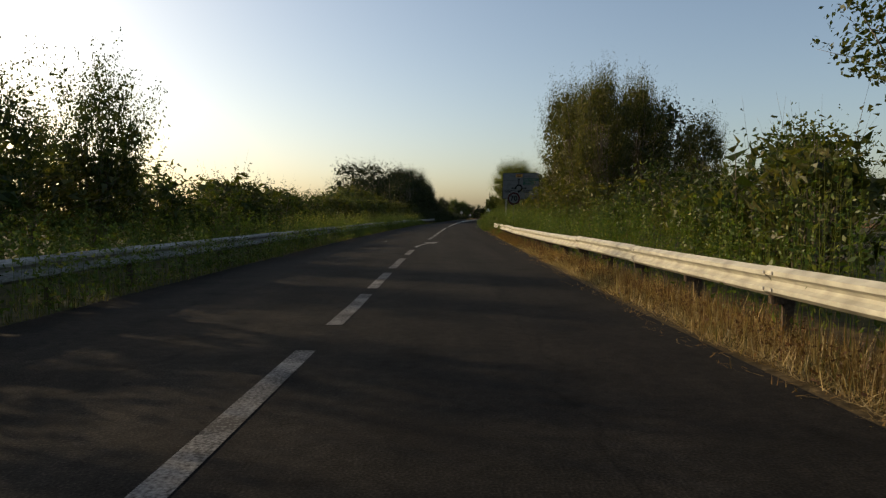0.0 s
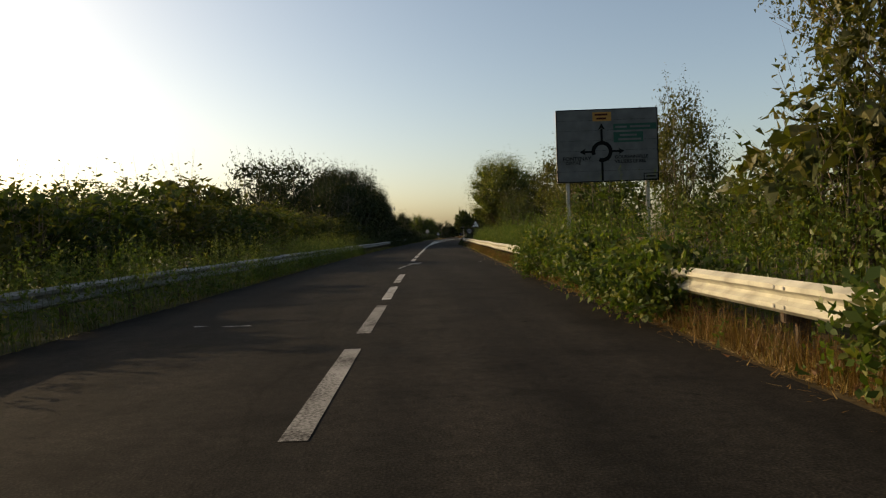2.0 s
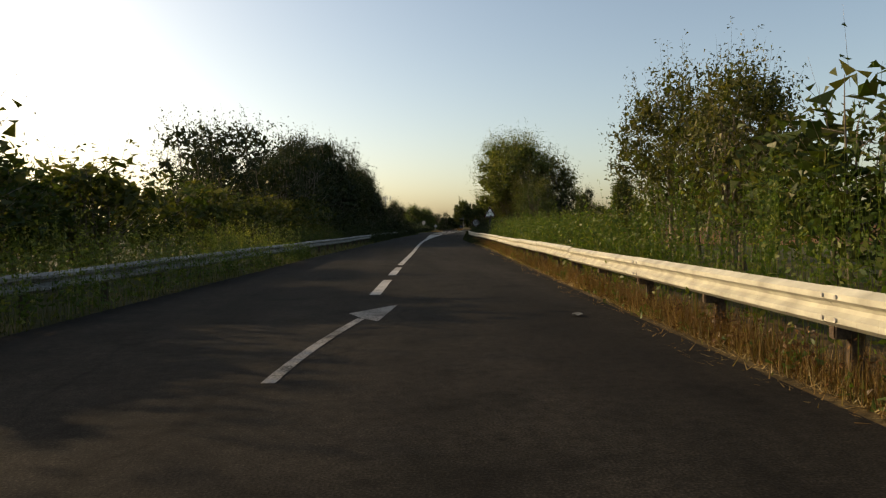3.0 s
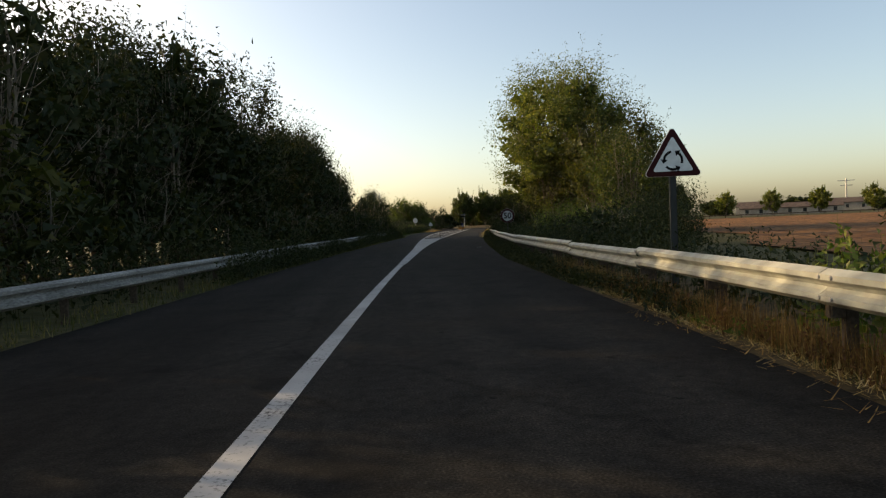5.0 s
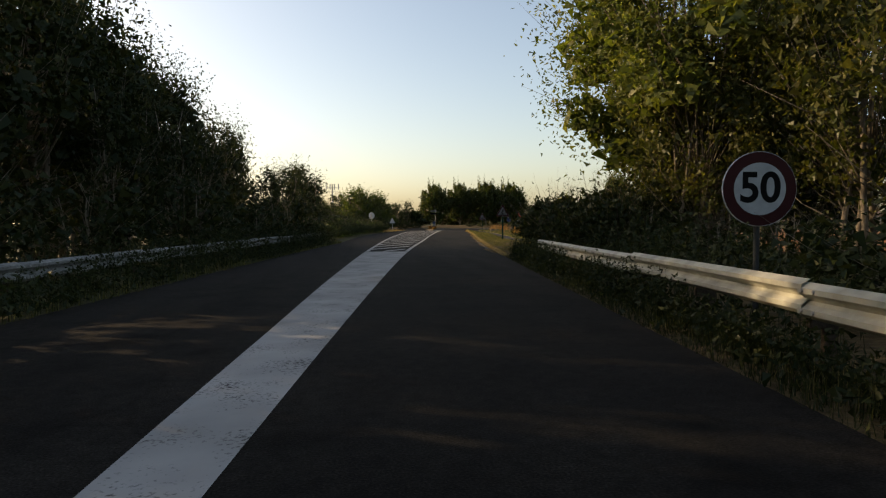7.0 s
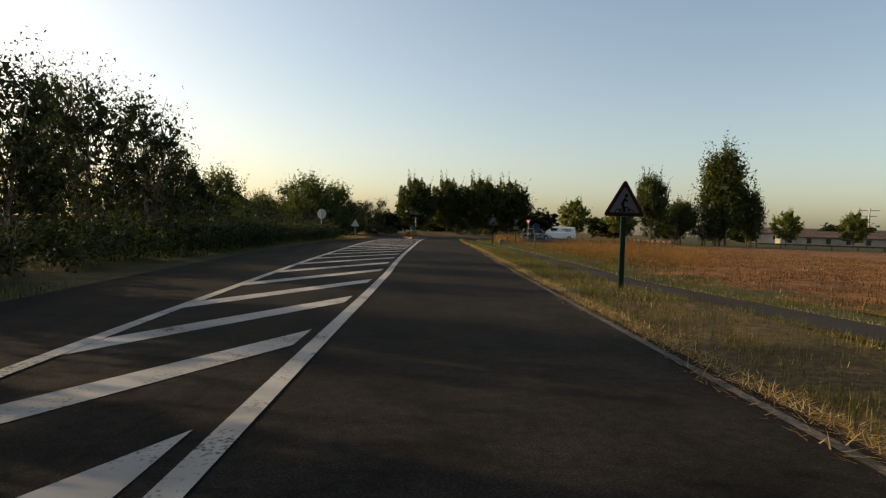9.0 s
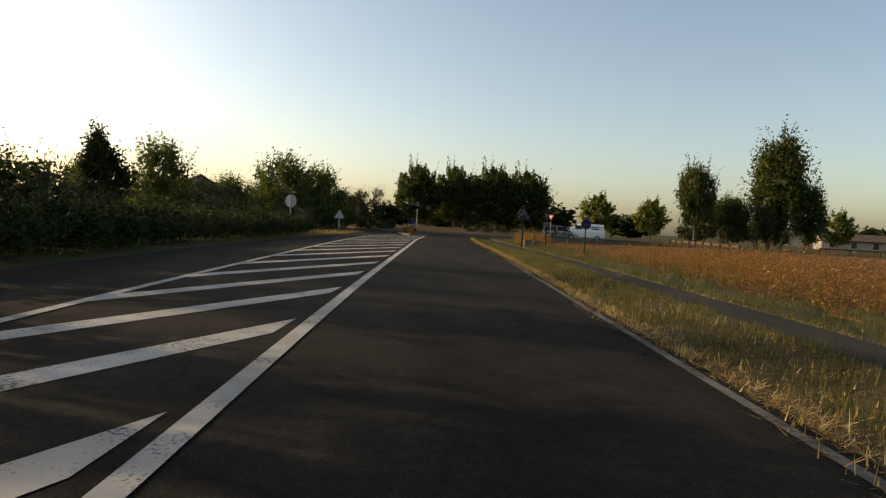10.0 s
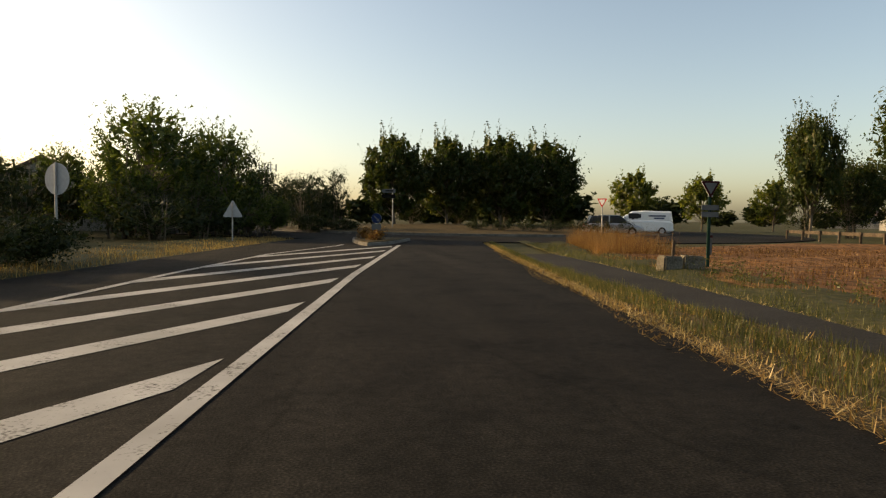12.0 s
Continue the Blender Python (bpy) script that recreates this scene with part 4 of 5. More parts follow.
plant("willow", 74.0, 8.0, 6.1, 260, 0.95)
plant("willow", 69.5, 7.6, 5.3, 40, 0.9)
plant("dark", 73.0, 9.6, 5.9, 35, 1.0)
plant("poplar", 132.4, 7.7, 12.5, 30, 1.08)
plant("willow", 130.6, 6.9, 6.4, 100, 0.95)
plant("willow", 134.6, 7.6, 7.0, 210, 0.95)
plant("dark", 137.0, 12.2, 11.0, 15, 0.62)
plant("dark", *on_axis(27.5, 143.0), 6.6, 70, 0.62)
plant("willow", 127.8, 9.6, 8.2, 250, 0.9)
plant("willow", 134.5, 13.0, 9.8, 20, 0.95)
plant("willow", 123.5, 10.3, 6.4, 330, 0.75)
for u, o, h in ((136.6, 9.8, 4.4), (133.6, 12.0, 4.6), (130.6, 13.6, 4.4)):
    plant("dark", u, o, h, u * 43, 1.15)
for k in range(4):
    plant("shrub2", 79 + 2.7 * k, 7.4 + 0.4 * math.sin(k * 2.3), 1.75 + 0.12 * math.sin(k * 1.9), 67 * k, 1.45)
plant("feather", 117.5, 9.0, 5.6, 140, 1.0)
for k in range(9):
    u = 103.5 + 3.3 * k
    plant("hedge", u, 5.3 + 0.35 * math.sin(k * 2.1), 1.6 + 0.2 * math.sin(k * 1.7), 47 * k, 1.15)
for u, o, h in ((130.4, 4.4, 1.9), (132.6, 4.1, 2.0), (134.8, 3.9, 2.1), (137.0, 4.2, 2.1), (139.4, 4.5, 1.9), (141.8, 4.8, 1.6), (136.0, 5.6, 2.4), (132.0, 5.8, 2.5)):
    plant("box", u, o, h, u * 31, 0.92)
for k in range(8):
    u = 18 + 5.6 * k
    plant("shrub2" if k % 2 else "shrub", u, 8.6 + 0.9 * math.sin(k * 2.9), 2.2 + 0.25 * math.sin(k * 1.3), 43 * k, 1.3)
# brambles that lean over the rail
for u, o, h in ((40.4, 3.3, 1.1), (44.4, 3.1, 1.1), (45.4, 2.95, 1.0), (46.6, 3.0, 1.2), (48.6, 3.2, 1.05), (50.4, 3.4, 1.2), (51.6, 3.05, 1.2), (52.8, 3.2, 1.3), (30.5, 3.7, 1.2), (33.2, 3.25, 0.95)):
    plant("bramble", u, o, h, u * 17, 1.0)

# left of the road
plant("feather", 16.0, -8.3, 4.9, 0, 0.75)
plant("feather", 12.2, -8.6, 4.1, 60, 0.9)
plant("shrub2", 16.0, -8.4, 3.0, 160)
plant("shrub", 51.3, -8.3, 2.7, 15, 1.2)
plant("shrub", 22.2, -7.4, 2.3, 115, 1.2)
plant("shrub", 26.0, -7.8, 2.4, 205, 1.2)
plant("shrub2", 48.0, -7.6, 2.3, 85, 1.2)
for u, o, h in ((-3.0, -9.2, 4.6), (1.5, -9.4, 4.5), (5.6, -9.2, 4.4), (9.4, -9.6, 4.2)):
    plant("dark", u, o, h, u * 53, 1.1)
for k in range(15):
    u = 4 + 3.5 * k + 0.8 * math.sin(k * 3.3)
    plant("shrub" if k % 3 else "shrub2", u, -8.2 - 0.9 * (k % 2), 2.6 + 0.3 * math.sin(k * 2.3), 61 * k, 1.25)
for u, o, h in ((50.5, -9.6, 2.6), (53.4, -10.4, 2.85), (56.6, -10.8, 3.1), (60.2, -11.2, 3.4), (64.0, -11.2, 4.0), (67.4, -11.0, 4.6)):
    plant("shrub2" if int(u) % 2 else "shrub", u, o, h, u * 23, 1.35)
for k in range(6):
    u = 54 + 3.6 * k
    plant("shrub2" if k % 3 == 2 else "shrub", u, -9.0 - 0.6 * math.sin(k * 1.9), 2.65 + 0.16 * k, 83 * k, 1.3)
for k in range(5):
    u = 72 + 4.2 * k
    plant("shrub2" if k % 2 else "shrub", u, -11.0 - 0.9 * math.sin(k * 1.9), 3.3 + 0.12 * k, 83 * k, 1.4)
for u, o, h in ((93.6, -9.6, 6.1), (97.0, -10.6, 6.7), (96.6, -14.6, 7.2), (104.8, -15.2, 10.0), (104.4, -18.8, 10.1), (103.6, -12.0, 8.0), (109.4, -13.0, 9.8), (110.6, -10.3, 9.2)):
    plant("dark2" if int(u) % 2 else "dark", u, o, h, u * 47, 1.05)
for u, o, h in ((107, -15.2, 6.4), (112, -15.6, 7.2), (117.5, -15.4, 8.6)):
    plant("dark", u, o, h, u * 31, 1.0)
for k in range(6):
    plant("airy", 107.0 + 2.3 * k, -11.3 - 0.8 * math.sin(k * 2.2), 8.7 + 0.15 * k + 0.4 * math.sin(k * 1.7), 50 * k, 1.0)
for k in range(6):
    plant("shrub2", 82 + 3.2 * k, -8.8, 2.7 + 0.2 * k, 77 * k, 1.2)
TOPS = along((99, 6.8), (108, 7.1), (116, 7.0), (121, 7.4), (126, 8.1), (130, 8.8), (135, 9.2), (139, 9.7), (144, 8.9))
DEPTH = along((99, -9.4), (126, -10.0), (130, -10.8), (136, -12.4), (140, -13.6), (144, -13.2))
for k in range(11):
    u = 99.5 + 4.3 * k
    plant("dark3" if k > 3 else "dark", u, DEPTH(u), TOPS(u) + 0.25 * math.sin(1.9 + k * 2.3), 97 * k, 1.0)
# unseen back row, added to keep the sun off the rail opposite
for k in range(3):
    plant("dark", 118 + 10.0 * k, -13.6 - 0.6 * math.sin(k * 2.3), 7.4 + 0.4 * math.sin(k * 1.9), 59 * k, 1.0)
for k in range(10):
    u = 98 + 5.0 * k
    plant("hedge", u, -7.6 - 0.3 * math.sin(k * 1.3), 2.6 + 0.4 * math.sin(k * 2.1), 37 * k, 1.0)
for u, o, h in ((131, -8.8, 5.4), (136, -9.5, 5.6), (141, -10.3, 5.6), (145.6, -11.5, 6.9), (150.2, -12.6, 7.2), (150, -10.2, 4.7), (155, -10.4, 5.2), (159.5, -10.8, 5.8), (163.8, -11.2, 6.2), (167.0, -12.0, 5.0)):
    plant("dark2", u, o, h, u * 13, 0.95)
for x, y, h in ((-7.6, 178.0, 9.4), (-6.4, 174.6, 7.4)):
    plant("dark", *on_axis(x, y), h, x * 50, 0.68)
HEDGE = along((158, -7.9), (166, -8.6), (173, -9.1), (180, -9.3), (186, -9.3), (191.5, -9.6))
for k in range(10):
    u = 132 + 2.7 * k
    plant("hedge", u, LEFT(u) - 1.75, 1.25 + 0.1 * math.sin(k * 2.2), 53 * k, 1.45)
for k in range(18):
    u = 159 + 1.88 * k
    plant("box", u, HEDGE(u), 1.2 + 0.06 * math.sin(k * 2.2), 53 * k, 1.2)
for k in range(10):
    u = 148 + 4.4 * k
    plant("shrub" if k % 4 == 3 else "hedge", u, LEFT(u) - 4.6 - 0.5 * math.sin(k * 2.2), 2.1 + 0.3 * math.sin(k * 1.7), 59 * k, 1.3)
plant("fir", *on_axis(-2.0, 187.5), 5.1, 0, 1.1)
plant("bushy", *on_axis(-2.2, 198.8), 6.0, 40, 0.85)
plant("shrub", *on_axis(-1.3, 178.0), 3.1, 70)
plant("shrub", 172.0, -15.0, 3.4, 10)
plant("bushy", 210.0, -16.2, 6.8, 100, 1.0)
plant("bushy", 212.0, -13.4, 6.0, 220, 0.95)
plant("dark", 217.5, -14.0, 5.6, 30, 0.85)
for u, o, h in ((203.0, -19.5, 3.4), (206.0, -22.0, 3.7), (209.5, -23.0, 3.9), (199.5, -17.8, 3.0)):
    plant("dark", u, o, h, u * 19, 1.3)
for u, o, h in ((207.8, -16.4, 3.4), (209.6, -13.6, 3.2), (212.6, -11.8, 2.6), (216.0, -11.6, 2.4), (213.0, -18.5, 3.6)):
    plant("bushy", u, o, h, u * 37, 1.15)
for k in range(8):
    plant("hedge", 205.5 + 1.9 * k, -13.6 - 1.2 * math.sin(k * 2.1) - 0.15 * k, 2.3 + 0.3 * math.sin(k * 1.6), 71 * k, 1.25)
plant("dark", 219.0, -13.0, 4.4, 80)
plant("dark", 224.0, -11.8, 4.1, 130)
for u, o, h, w in ((221.8, -10.4, 1.35, 1.2), (222.8, -8.4, 1.05, 1.4)):
    plant("box", u, o, h, u * 61, w)
for u, o, h, w in ((235.0, -18.4, 5.6, 0.85), (235.6, -15.6, 5.0, 0.85), (235.0, -13.2, 5.2, 0.8), (234.6, -11.1, 5.5, 0.65), (224.0, -22.0, 6.6, 1.1), (222.0, -18.8, 6.0, 1.0), (219.0, -16.6, 5.0, 1.1), (215.0, -18.5, 5.2, 1.1)):
    plant("dark", u, o, h, u * 17 + o, w)
for k in range(12):
    plant("bushy" if k % 3 == 0 else "hedge", 192 + 3.4 * k, -23 - 2 * math.sin(k * 2.0), 4.3 + 0.5 * math.sin(k * 1.3), 71 * k, 0.9)

# the roundabout's island and what lies beyond
for x, y, h, w in ((19.1, 235.2, 8.4, 0.9), (24.2, 237.4, 8.7, 0.85), (29.4, 237.8, 9.0, 1.0), (34.6, 240.2, 9.0, 1.0), (31.2, 243.6, 8.8, 1.0)):
    plant("isle", *on_axis(x, y), h, x * 70, w, z=0.3)
for x, y, h in ((21.5, 242.0, 4.6), (26.5, 244.0, 4.8), (32.0, 246.0, 4.8), (36.2, 244.0, 4.2)):
    plant("dark", *on_axis(x, y), h, x * 31, 1.05, z=0.2)
for k in range(7):
    plant("hedge", 222.0 + 0.1 * (k - 3) ** 2, 1.0 + 1.7 * k, 1.0, 41 * k, 1.25, z=0.25)
for u, o, h in ((256.7, 21.3, 7.4), (258.2, 30.3, 7.2), (258.5, 39.3, 6.8), (258, 49, 6.6), (256, 59, 6.6), (253, 69, 6.6), (250, 79, 6.6), (246, 89, 6.6), (242, 99, 6.6)):
    plant("maple", u, o, h, u * 23 + o * 40, 0.92)
plant("round", 226.5, 26.1, 9.8, 15, 0.6)
plant("round", 229.0, 31.0, 6.4, 95, 0.9)
plant("column", 230.3, 37.1, 14.4, 0, 0.98)
plant("column", 231.5, 41.5, 8.4, 60, 0.9)
for u, o, h in ((229.0, 27.0, 4.6), (228.5, 30.0, 5.4), (228.0, 33.5, 6.0), (229.5, 36.0, 5.0)):
    plant("dark", u, o, h, u * 130 + o * 20, 1.0)


# ---- tall weeds and grass: too many to count ----
def weed_bank(name, label, u0, u1, left, right, height, per_m2, leaf, material, seed, per_stem=13, plume=0.25, three=True):
    """Upright leafy stems in a band along the road, uneven in height."""
    rng = np.random.default_rng(seed)
    area = sum((right(u) - left(u)) for u in np.linspace(u0, u1, 20)) / 20 * (u1 - u0)
    n = int(area * per_m2)
    us = rng.uniform(u0, u1, n)
    quads, stems, sizes = [], [], []
    wave = 1.0 + 0.14 * np.sin(us * 0.9 + seed) + 0.10 * np.sin(us * 2.3)
    for i, u in enumerate(us):
        f = rng.uniform()
        o = left(u) + (right(u) - left(u)) * f
        h = height(u) * wave[i] * (1.05 - 0.45 * rng.uniform() ** 1.6) * (1.12 if rng.uniform() < plume else 1.0)
        p = at(u, o)
        lean = rng.normal(size=2) * 0.08
        t = rng.uniform(0.05, 1.0, per_stem) ** 0.8
        pts = np.stack([p.x + lean[0] * h * t * t, p.y + lean[1] * h * t * t, p.z + h * t], axis=1)
        pts[:, :2] += rng.normal(size=(per_stem, 2)) * (0.1 * (1.12 - t[:, None] * 0.92))
        quads.append(pts)
        sizes.append(leaf * (1.15 - 0.55 * t))
        w = np.array([0.0035, 0.0, 0.0])
        foot, top = np.array(p), np.array((p.x + lean[0] * h, p.y + lean[1] * h, p.z + h))
        stems.append(np.stack([foot - w, foot + w, top] if three else [foot - w, foot + w, top + w * 0.3, top - w * 0.3]))
    pts = np.concatenate(quads)
    me = quads_mesh(name, np.concatenate([leaf_quads(rng, pts, np.concatenate(sizes)[:, None], droop=-0.5, slim=0.5, three=three), np.array(stems)]), M[material])
    return tagged(put_mesh(name, me), label, "weeds", kind="stuff")


def grass_band(name, label, u0, u1, left, right, z, height, per_m2, material, seed, lying=0.3, width=0.007, patchy=0.0):
    """Single blades, some standing, some lying."""
    rng = np.random.default_rng(seed)
    ul = np.linspace(u0, u1, 60)
    area = sum((right(u) - left(u)) for u in ul) / 60 * (u1 - u0)
    n = int(area * per_m2)
    us, f = rng.uniform(u0, u1, n), rng.uniform(0, 1, n)
    tuft = 0.5 + 0.5 * np.sin(us * 3.1 + f * 7 + seed) * np.sin(us * 1.3 - f * 5)
    if patchy:
        across = f * 4.0
        bare = np.sin(us * 2.9 + 1.7 * np.sin(us * 1.1 + across)) * np.sin(across * 2.3 + us * 0.7 + seed) + 0.5 * np.sin(us * 6.7 + across * 3.1)
        keep_it = bare + rng.normal(size=n) * 0.45 > patchy - 1.0
        us, f, tuft = us[keep_it], f[keep_it], tuft[keep_it]
        n = len(us)
    base = np.array([at(u, left(u) + (right(u) - left(u)) * g, z) for u, g in zip(us, f)])
    a = rng.uniform(0, 6.283, n)
    flat = rng.uniform(size=n) < lying
    h = height * rng.uniform(0.4, 1.2, n) * (0.45 + 0.75 * tuft)
    tilt = np.where(flat, rng.uniform(1.1, 1.5, n), np.abs(rng.normal(size=n)) * 0.38)
    d = np.stack([np.cos(a) * np.sin(tilt), np.sin(a) * np.sin(tilt), np.cos(tilt)], axis=1)
    s = np.stack([-np.sin(a), np.cos(a), np.zeros(n)], axis=1) * (width * rng.uniform(0.6, 1.4, n))[:, None]
    tip = base + d * h[:, None]
    tip[:, 2] -= np.where(flat, 0, h * 0.12)
    q = np.stack([base - s, base + s, tip], axis=1)
    return tagged(put_mesh(name, quads_mesh(name, q, M[material])), label, "grass", kind="stuff")


weed_bank("tall_weeds", "tall leafy green weeds behind the guardrail", -4, 66, lambda u: 3.15, lambda u: 5.6, along((-4, 1.35), (38, 1.35), (46, 1.65), (62, 1.6), (66, 1.4)), 17, 0.075, "weed", 21, 16, three=False)
weed_bank("tall_weeds", "tall leafy green spires behind the guardrail", 66, 91, lambda u: 3.25, lambda u: 5.4, along((66, 1.35), (75, 1.3), (86, 1.4), (89, 1.25), (91, 0.9)), 21, 0.1, "weed", 55, 30, plume=0.2, three=False)
# leaf_dark carries the shade of this stretch in the weeds' colour
weed_bank("tall_weeds", "leafy weeds behind the guardrail, coloured dark for shade", 90.5, 134, lambda u: RAIL_R(u) + 0.14, lambda u: 5.0, along((90.5, 0.8), (99, 0.8), (104, 0.95), (133, 0.9)), 14, 0.10, "leaf_dark", 22)
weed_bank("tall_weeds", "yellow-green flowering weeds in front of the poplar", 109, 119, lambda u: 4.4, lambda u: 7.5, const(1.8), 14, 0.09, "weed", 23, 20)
# verge weeds are coloured by light: green in shade, golden in sun
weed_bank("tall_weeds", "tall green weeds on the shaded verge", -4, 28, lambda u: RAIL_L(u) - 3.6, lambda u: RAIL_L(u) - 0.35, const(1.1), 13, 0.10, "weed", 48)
weed_bank("tall_weeds", "tall weeds along the verge, coloured as sunlit", 28, 82, lambda u: RAIL_L(u) - 3.6, lambda u: RAIL_L(u) - 0.35, along((-4, 1.2), (30, 1.05), (60, 1.2), (92, 1.3)), 11, 0.10, "weed_sunlit", 24, plume=0.35)
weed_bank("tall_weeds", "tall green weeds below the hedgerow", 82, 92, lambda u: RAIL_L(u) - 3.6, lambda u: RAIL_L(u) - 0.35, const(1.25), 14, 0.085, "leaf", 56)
# hedgerow shade is put into the colour of these weeds
weed_bank("tall_weeds", "weeds under the hedgerow, coloured dark for shade", 92, 150, lambda u: RAIL_L(u) - 2.6, lambda u: RAIL_L(u) - 0.3, along((92, 1.1), (150, 0.9)), 11, 0.11, "leaf_dark", 25)
weed_bank("tall_weeds", "shoots on top of the hedge", 140, 189, lambda u: HEDGE(u) - 0.9, lambda u: HEDGE(u) + 0.8, along((140, 1.0), (170, 1.15), (189, 1.2)), 14, 0.075, "weed", 26)
weed_bank("field_weeds", "tall rust-brown dock weeds in the field", 163, 178, lambda u: 5.6, lambda u: 10.0, along((163, 0.65), (169, 1.0), (178, 0.6)), 22, 0.05, "stubble", 27, 18)
weed_bank("field_weeds", "rust-brown dry weeds beside the path", 199, 208, lambda u: 4.0 + (u - 199) * 0.1, lambda u: 6.8, along((199, 0.4), (203, 0.75), (208, 0.7)), 14, 0.045, "clump", 28, 18)
grass_band("field_weeds", "tall rust-coloured dry grass clump at the path's end", 198.5, 208, lambda u: 3.8 + (u - 199) * 0.08, lambda u: 6.4, -0.01, 1.0, 420, "stubble", 58, 0.1, 0.004)
weed_bank("field_weeds", "dry weeds and grass along the field's edge", 158, 192, lambda u: PATH_R(u) + 1.2, lambda u: PATH_R(u) + 2.4, const(0.4), 9, 0.06, "blade", 29)

EDGE = lambda u: RIGHT(u) + 0.12 + 0.03 * math.sin(u * 1.9)
grass_band("dry_grass", "bleached straw lying in a line along the verge", -2, 95, lambda u: EDGE(u) - 0.06, lambda u: EDGE(u) + 0.12, 0.01, 0.2, 1500, "straw_pale", 31, 0.93, 0.0034, 0.7)
grass_band("dry_grass", "matted golden grass below the guardrail", -2, 95, EDGE, lambda u: RAIL_R(u) + 0.3, -0.01, 0.19, 1000, "straw", 32, 0.6, 0.0028)
grass_band("dry_grass", "dry brown grass standing under the guardrail", -2, 100, lambda u: EDGE(u) + 0.08, lambda u: RAIL_R(u) + 0.35, -0.01, 0.34, 1300, "straw_brown", 49, 0.15, 0.0026)
grass_band("green_grass", "green tufts among the straw below the rail", -2, 133, EDGE, lambda u: RAIL_R(u) + 0.35, -0.01, 0.26, 800, "blade", 33, 0.15, 0.003, 0.9)
grass_band("dry_grass", "thick golden straw lying below the guardrail", -2, 22, EDGE, lambda u: RAIL_R(u) + 0.2, 0.02, 0.3, 900, "straw_pale", 62, 0.75, 0.0034)
grass_band("dry_grass", "tall golden grass hiding the rail posts", -2, 20, lambda u: RAIL_R(u) - 0.14, lambda u: RAIL_R(u) + 0.06, -0.01, 0.42, 1300, "straw", 63, 0.15, 0.0028)
grass_band("dry_grass", "tall brown grass hiding the rail posts", 20, 100, lambda u: RAIL_R(u) - 0.14, lambda u: RAIL_R(u) + 0.06, -0.01, 0.5, 1700, "straw_brown", 57, 0.05, 0.0028)
weed_bank("verge_weeds", "withered brown weeds below the guardrail", 2, 95, lambda u: EDGE(u) + 0.05, lambda u: RAIL_R(u) + 0.02, lambda u: 0.3 + 0.07 * math.sin(u * 1.1), 75, 0.045, "clump", 54, 14)
grass_band("dry_grass", "straw-coloured mown grass by the road", 133, 206, lambda u: RIGHT(u) - 0.05, lambda u: max(PATH_L(u), RIGHT(u) + 0.2), 0.0, 0.10, 150, "straw", 34, 0.5)
grass_band("dry_grass", "bleached cut grass lying along the asphalt edge", 133, 206, lambda u: RIGHT(u) - 0.04, lambda u: RIGHT(u) + 0.22, 0.004, 0.18, 1200, "straw_pale", 46, 0.92, 0.0034, 0.9)
grass_band("dry_grass", "pale straw lying along the cycle path", 146, 206, lambda u: PATH_R(u) - 0.02, lambda u: PATH_R(u) + 0.14, 0.0, 0.14, 800, "straw_pale", 59, 0.9, 0.0034, 0.8)
grass_band("dry_grass", "loose straw blown over the asphalt edge", 136, 200, lambda u: RIGHT(u) - 0.22 - 0.1 * math.sin(u * 1.1), lambda u: RIGHT(u) + 0.2, 0.004, 0.18, 260, "straw", 51, 0.97, 0.0045)
grass_band("dry_grass", "loose straw blown over the asphalt edge", 2, 93, lambda u: RIGHT(u) - 0.22 - 0.1 * math.sin(u * 1.3), lambda u: RIGHT(u) + 0.12, 0.004, 0.14, 90, "straw", 52, 0.97, 0.0045)
grass_band("green_grass", "pale green grass strip between road and path", 133, 206, lambda u: RIGHT(u) + 0.2, lambda u: max(PATH_L(u), RIGHT(u) + 0.3), 0.0, 0.18, 1000, "blade", 35, 0.08, 0.0032, 0.85)
grass_band("green_grass", "green grass strip along the cycle path", 140, 206, lambda u: PATH_R(u), lambda u: PATH_R(u) + 1.35 + 0.35 * math.sin(u * 0.9), 0.0, 0.17, 450, "blade", 36, 0.1, 0.004, 0.85)
grass_band("stubble", "cut straw stubble standing in the field", 146, 204, lambda u: PATH_R(u) + 1.2, lambda u: 24.0, 0.0, 0.17, 80, "stubble", 37, 0.5, 0.008, 1.0)
grass_band("field_weeds", "dark withered clumps between the stubble", 146, 204, lambda u: PATH_R(u) + 1.2, lambda u: 18.0, 0.0, 0.2, 70, "clump", 61, 0.3, 0.009, 1.35)
weed_bank("field_weeds", "withered brown weeds scattered over the field", 148, 206, lambda u: PATH_R(u) + 1.3, lambda u: 26.0, lambda u: 0.12 + 0.06 * math.sin(u * 1.7), 3.0, 0.05, "clump", 47, 8)
grass_band("dry_grass", "rough verge grass under the guardrail", -2, 150, lambda u: LEFT(u) - 0.9, lambda u: LEFT(u) + 0.05, -0.01, 0.24, 130, "blade", 38, 0.2)
grass_band("dry_grass", "golden grass on the corner by the roundabout", 186, 209, lambda u: -11.5, lambda u: LEFT(u) + 0.02, -0.01, 0.2, 130, "straw", 39, 0.3)
weed_bank("verge_weeds", "low weeds hiding part of the guardrail", 0, 78, lambda u: RAIL_L(u) + 0.12, lambda u: LEFT(u) + 0.05, lambda u: 0.8 + 0.24 * math.sin(u * 0.31), 60, 0.075, "weed", 41)
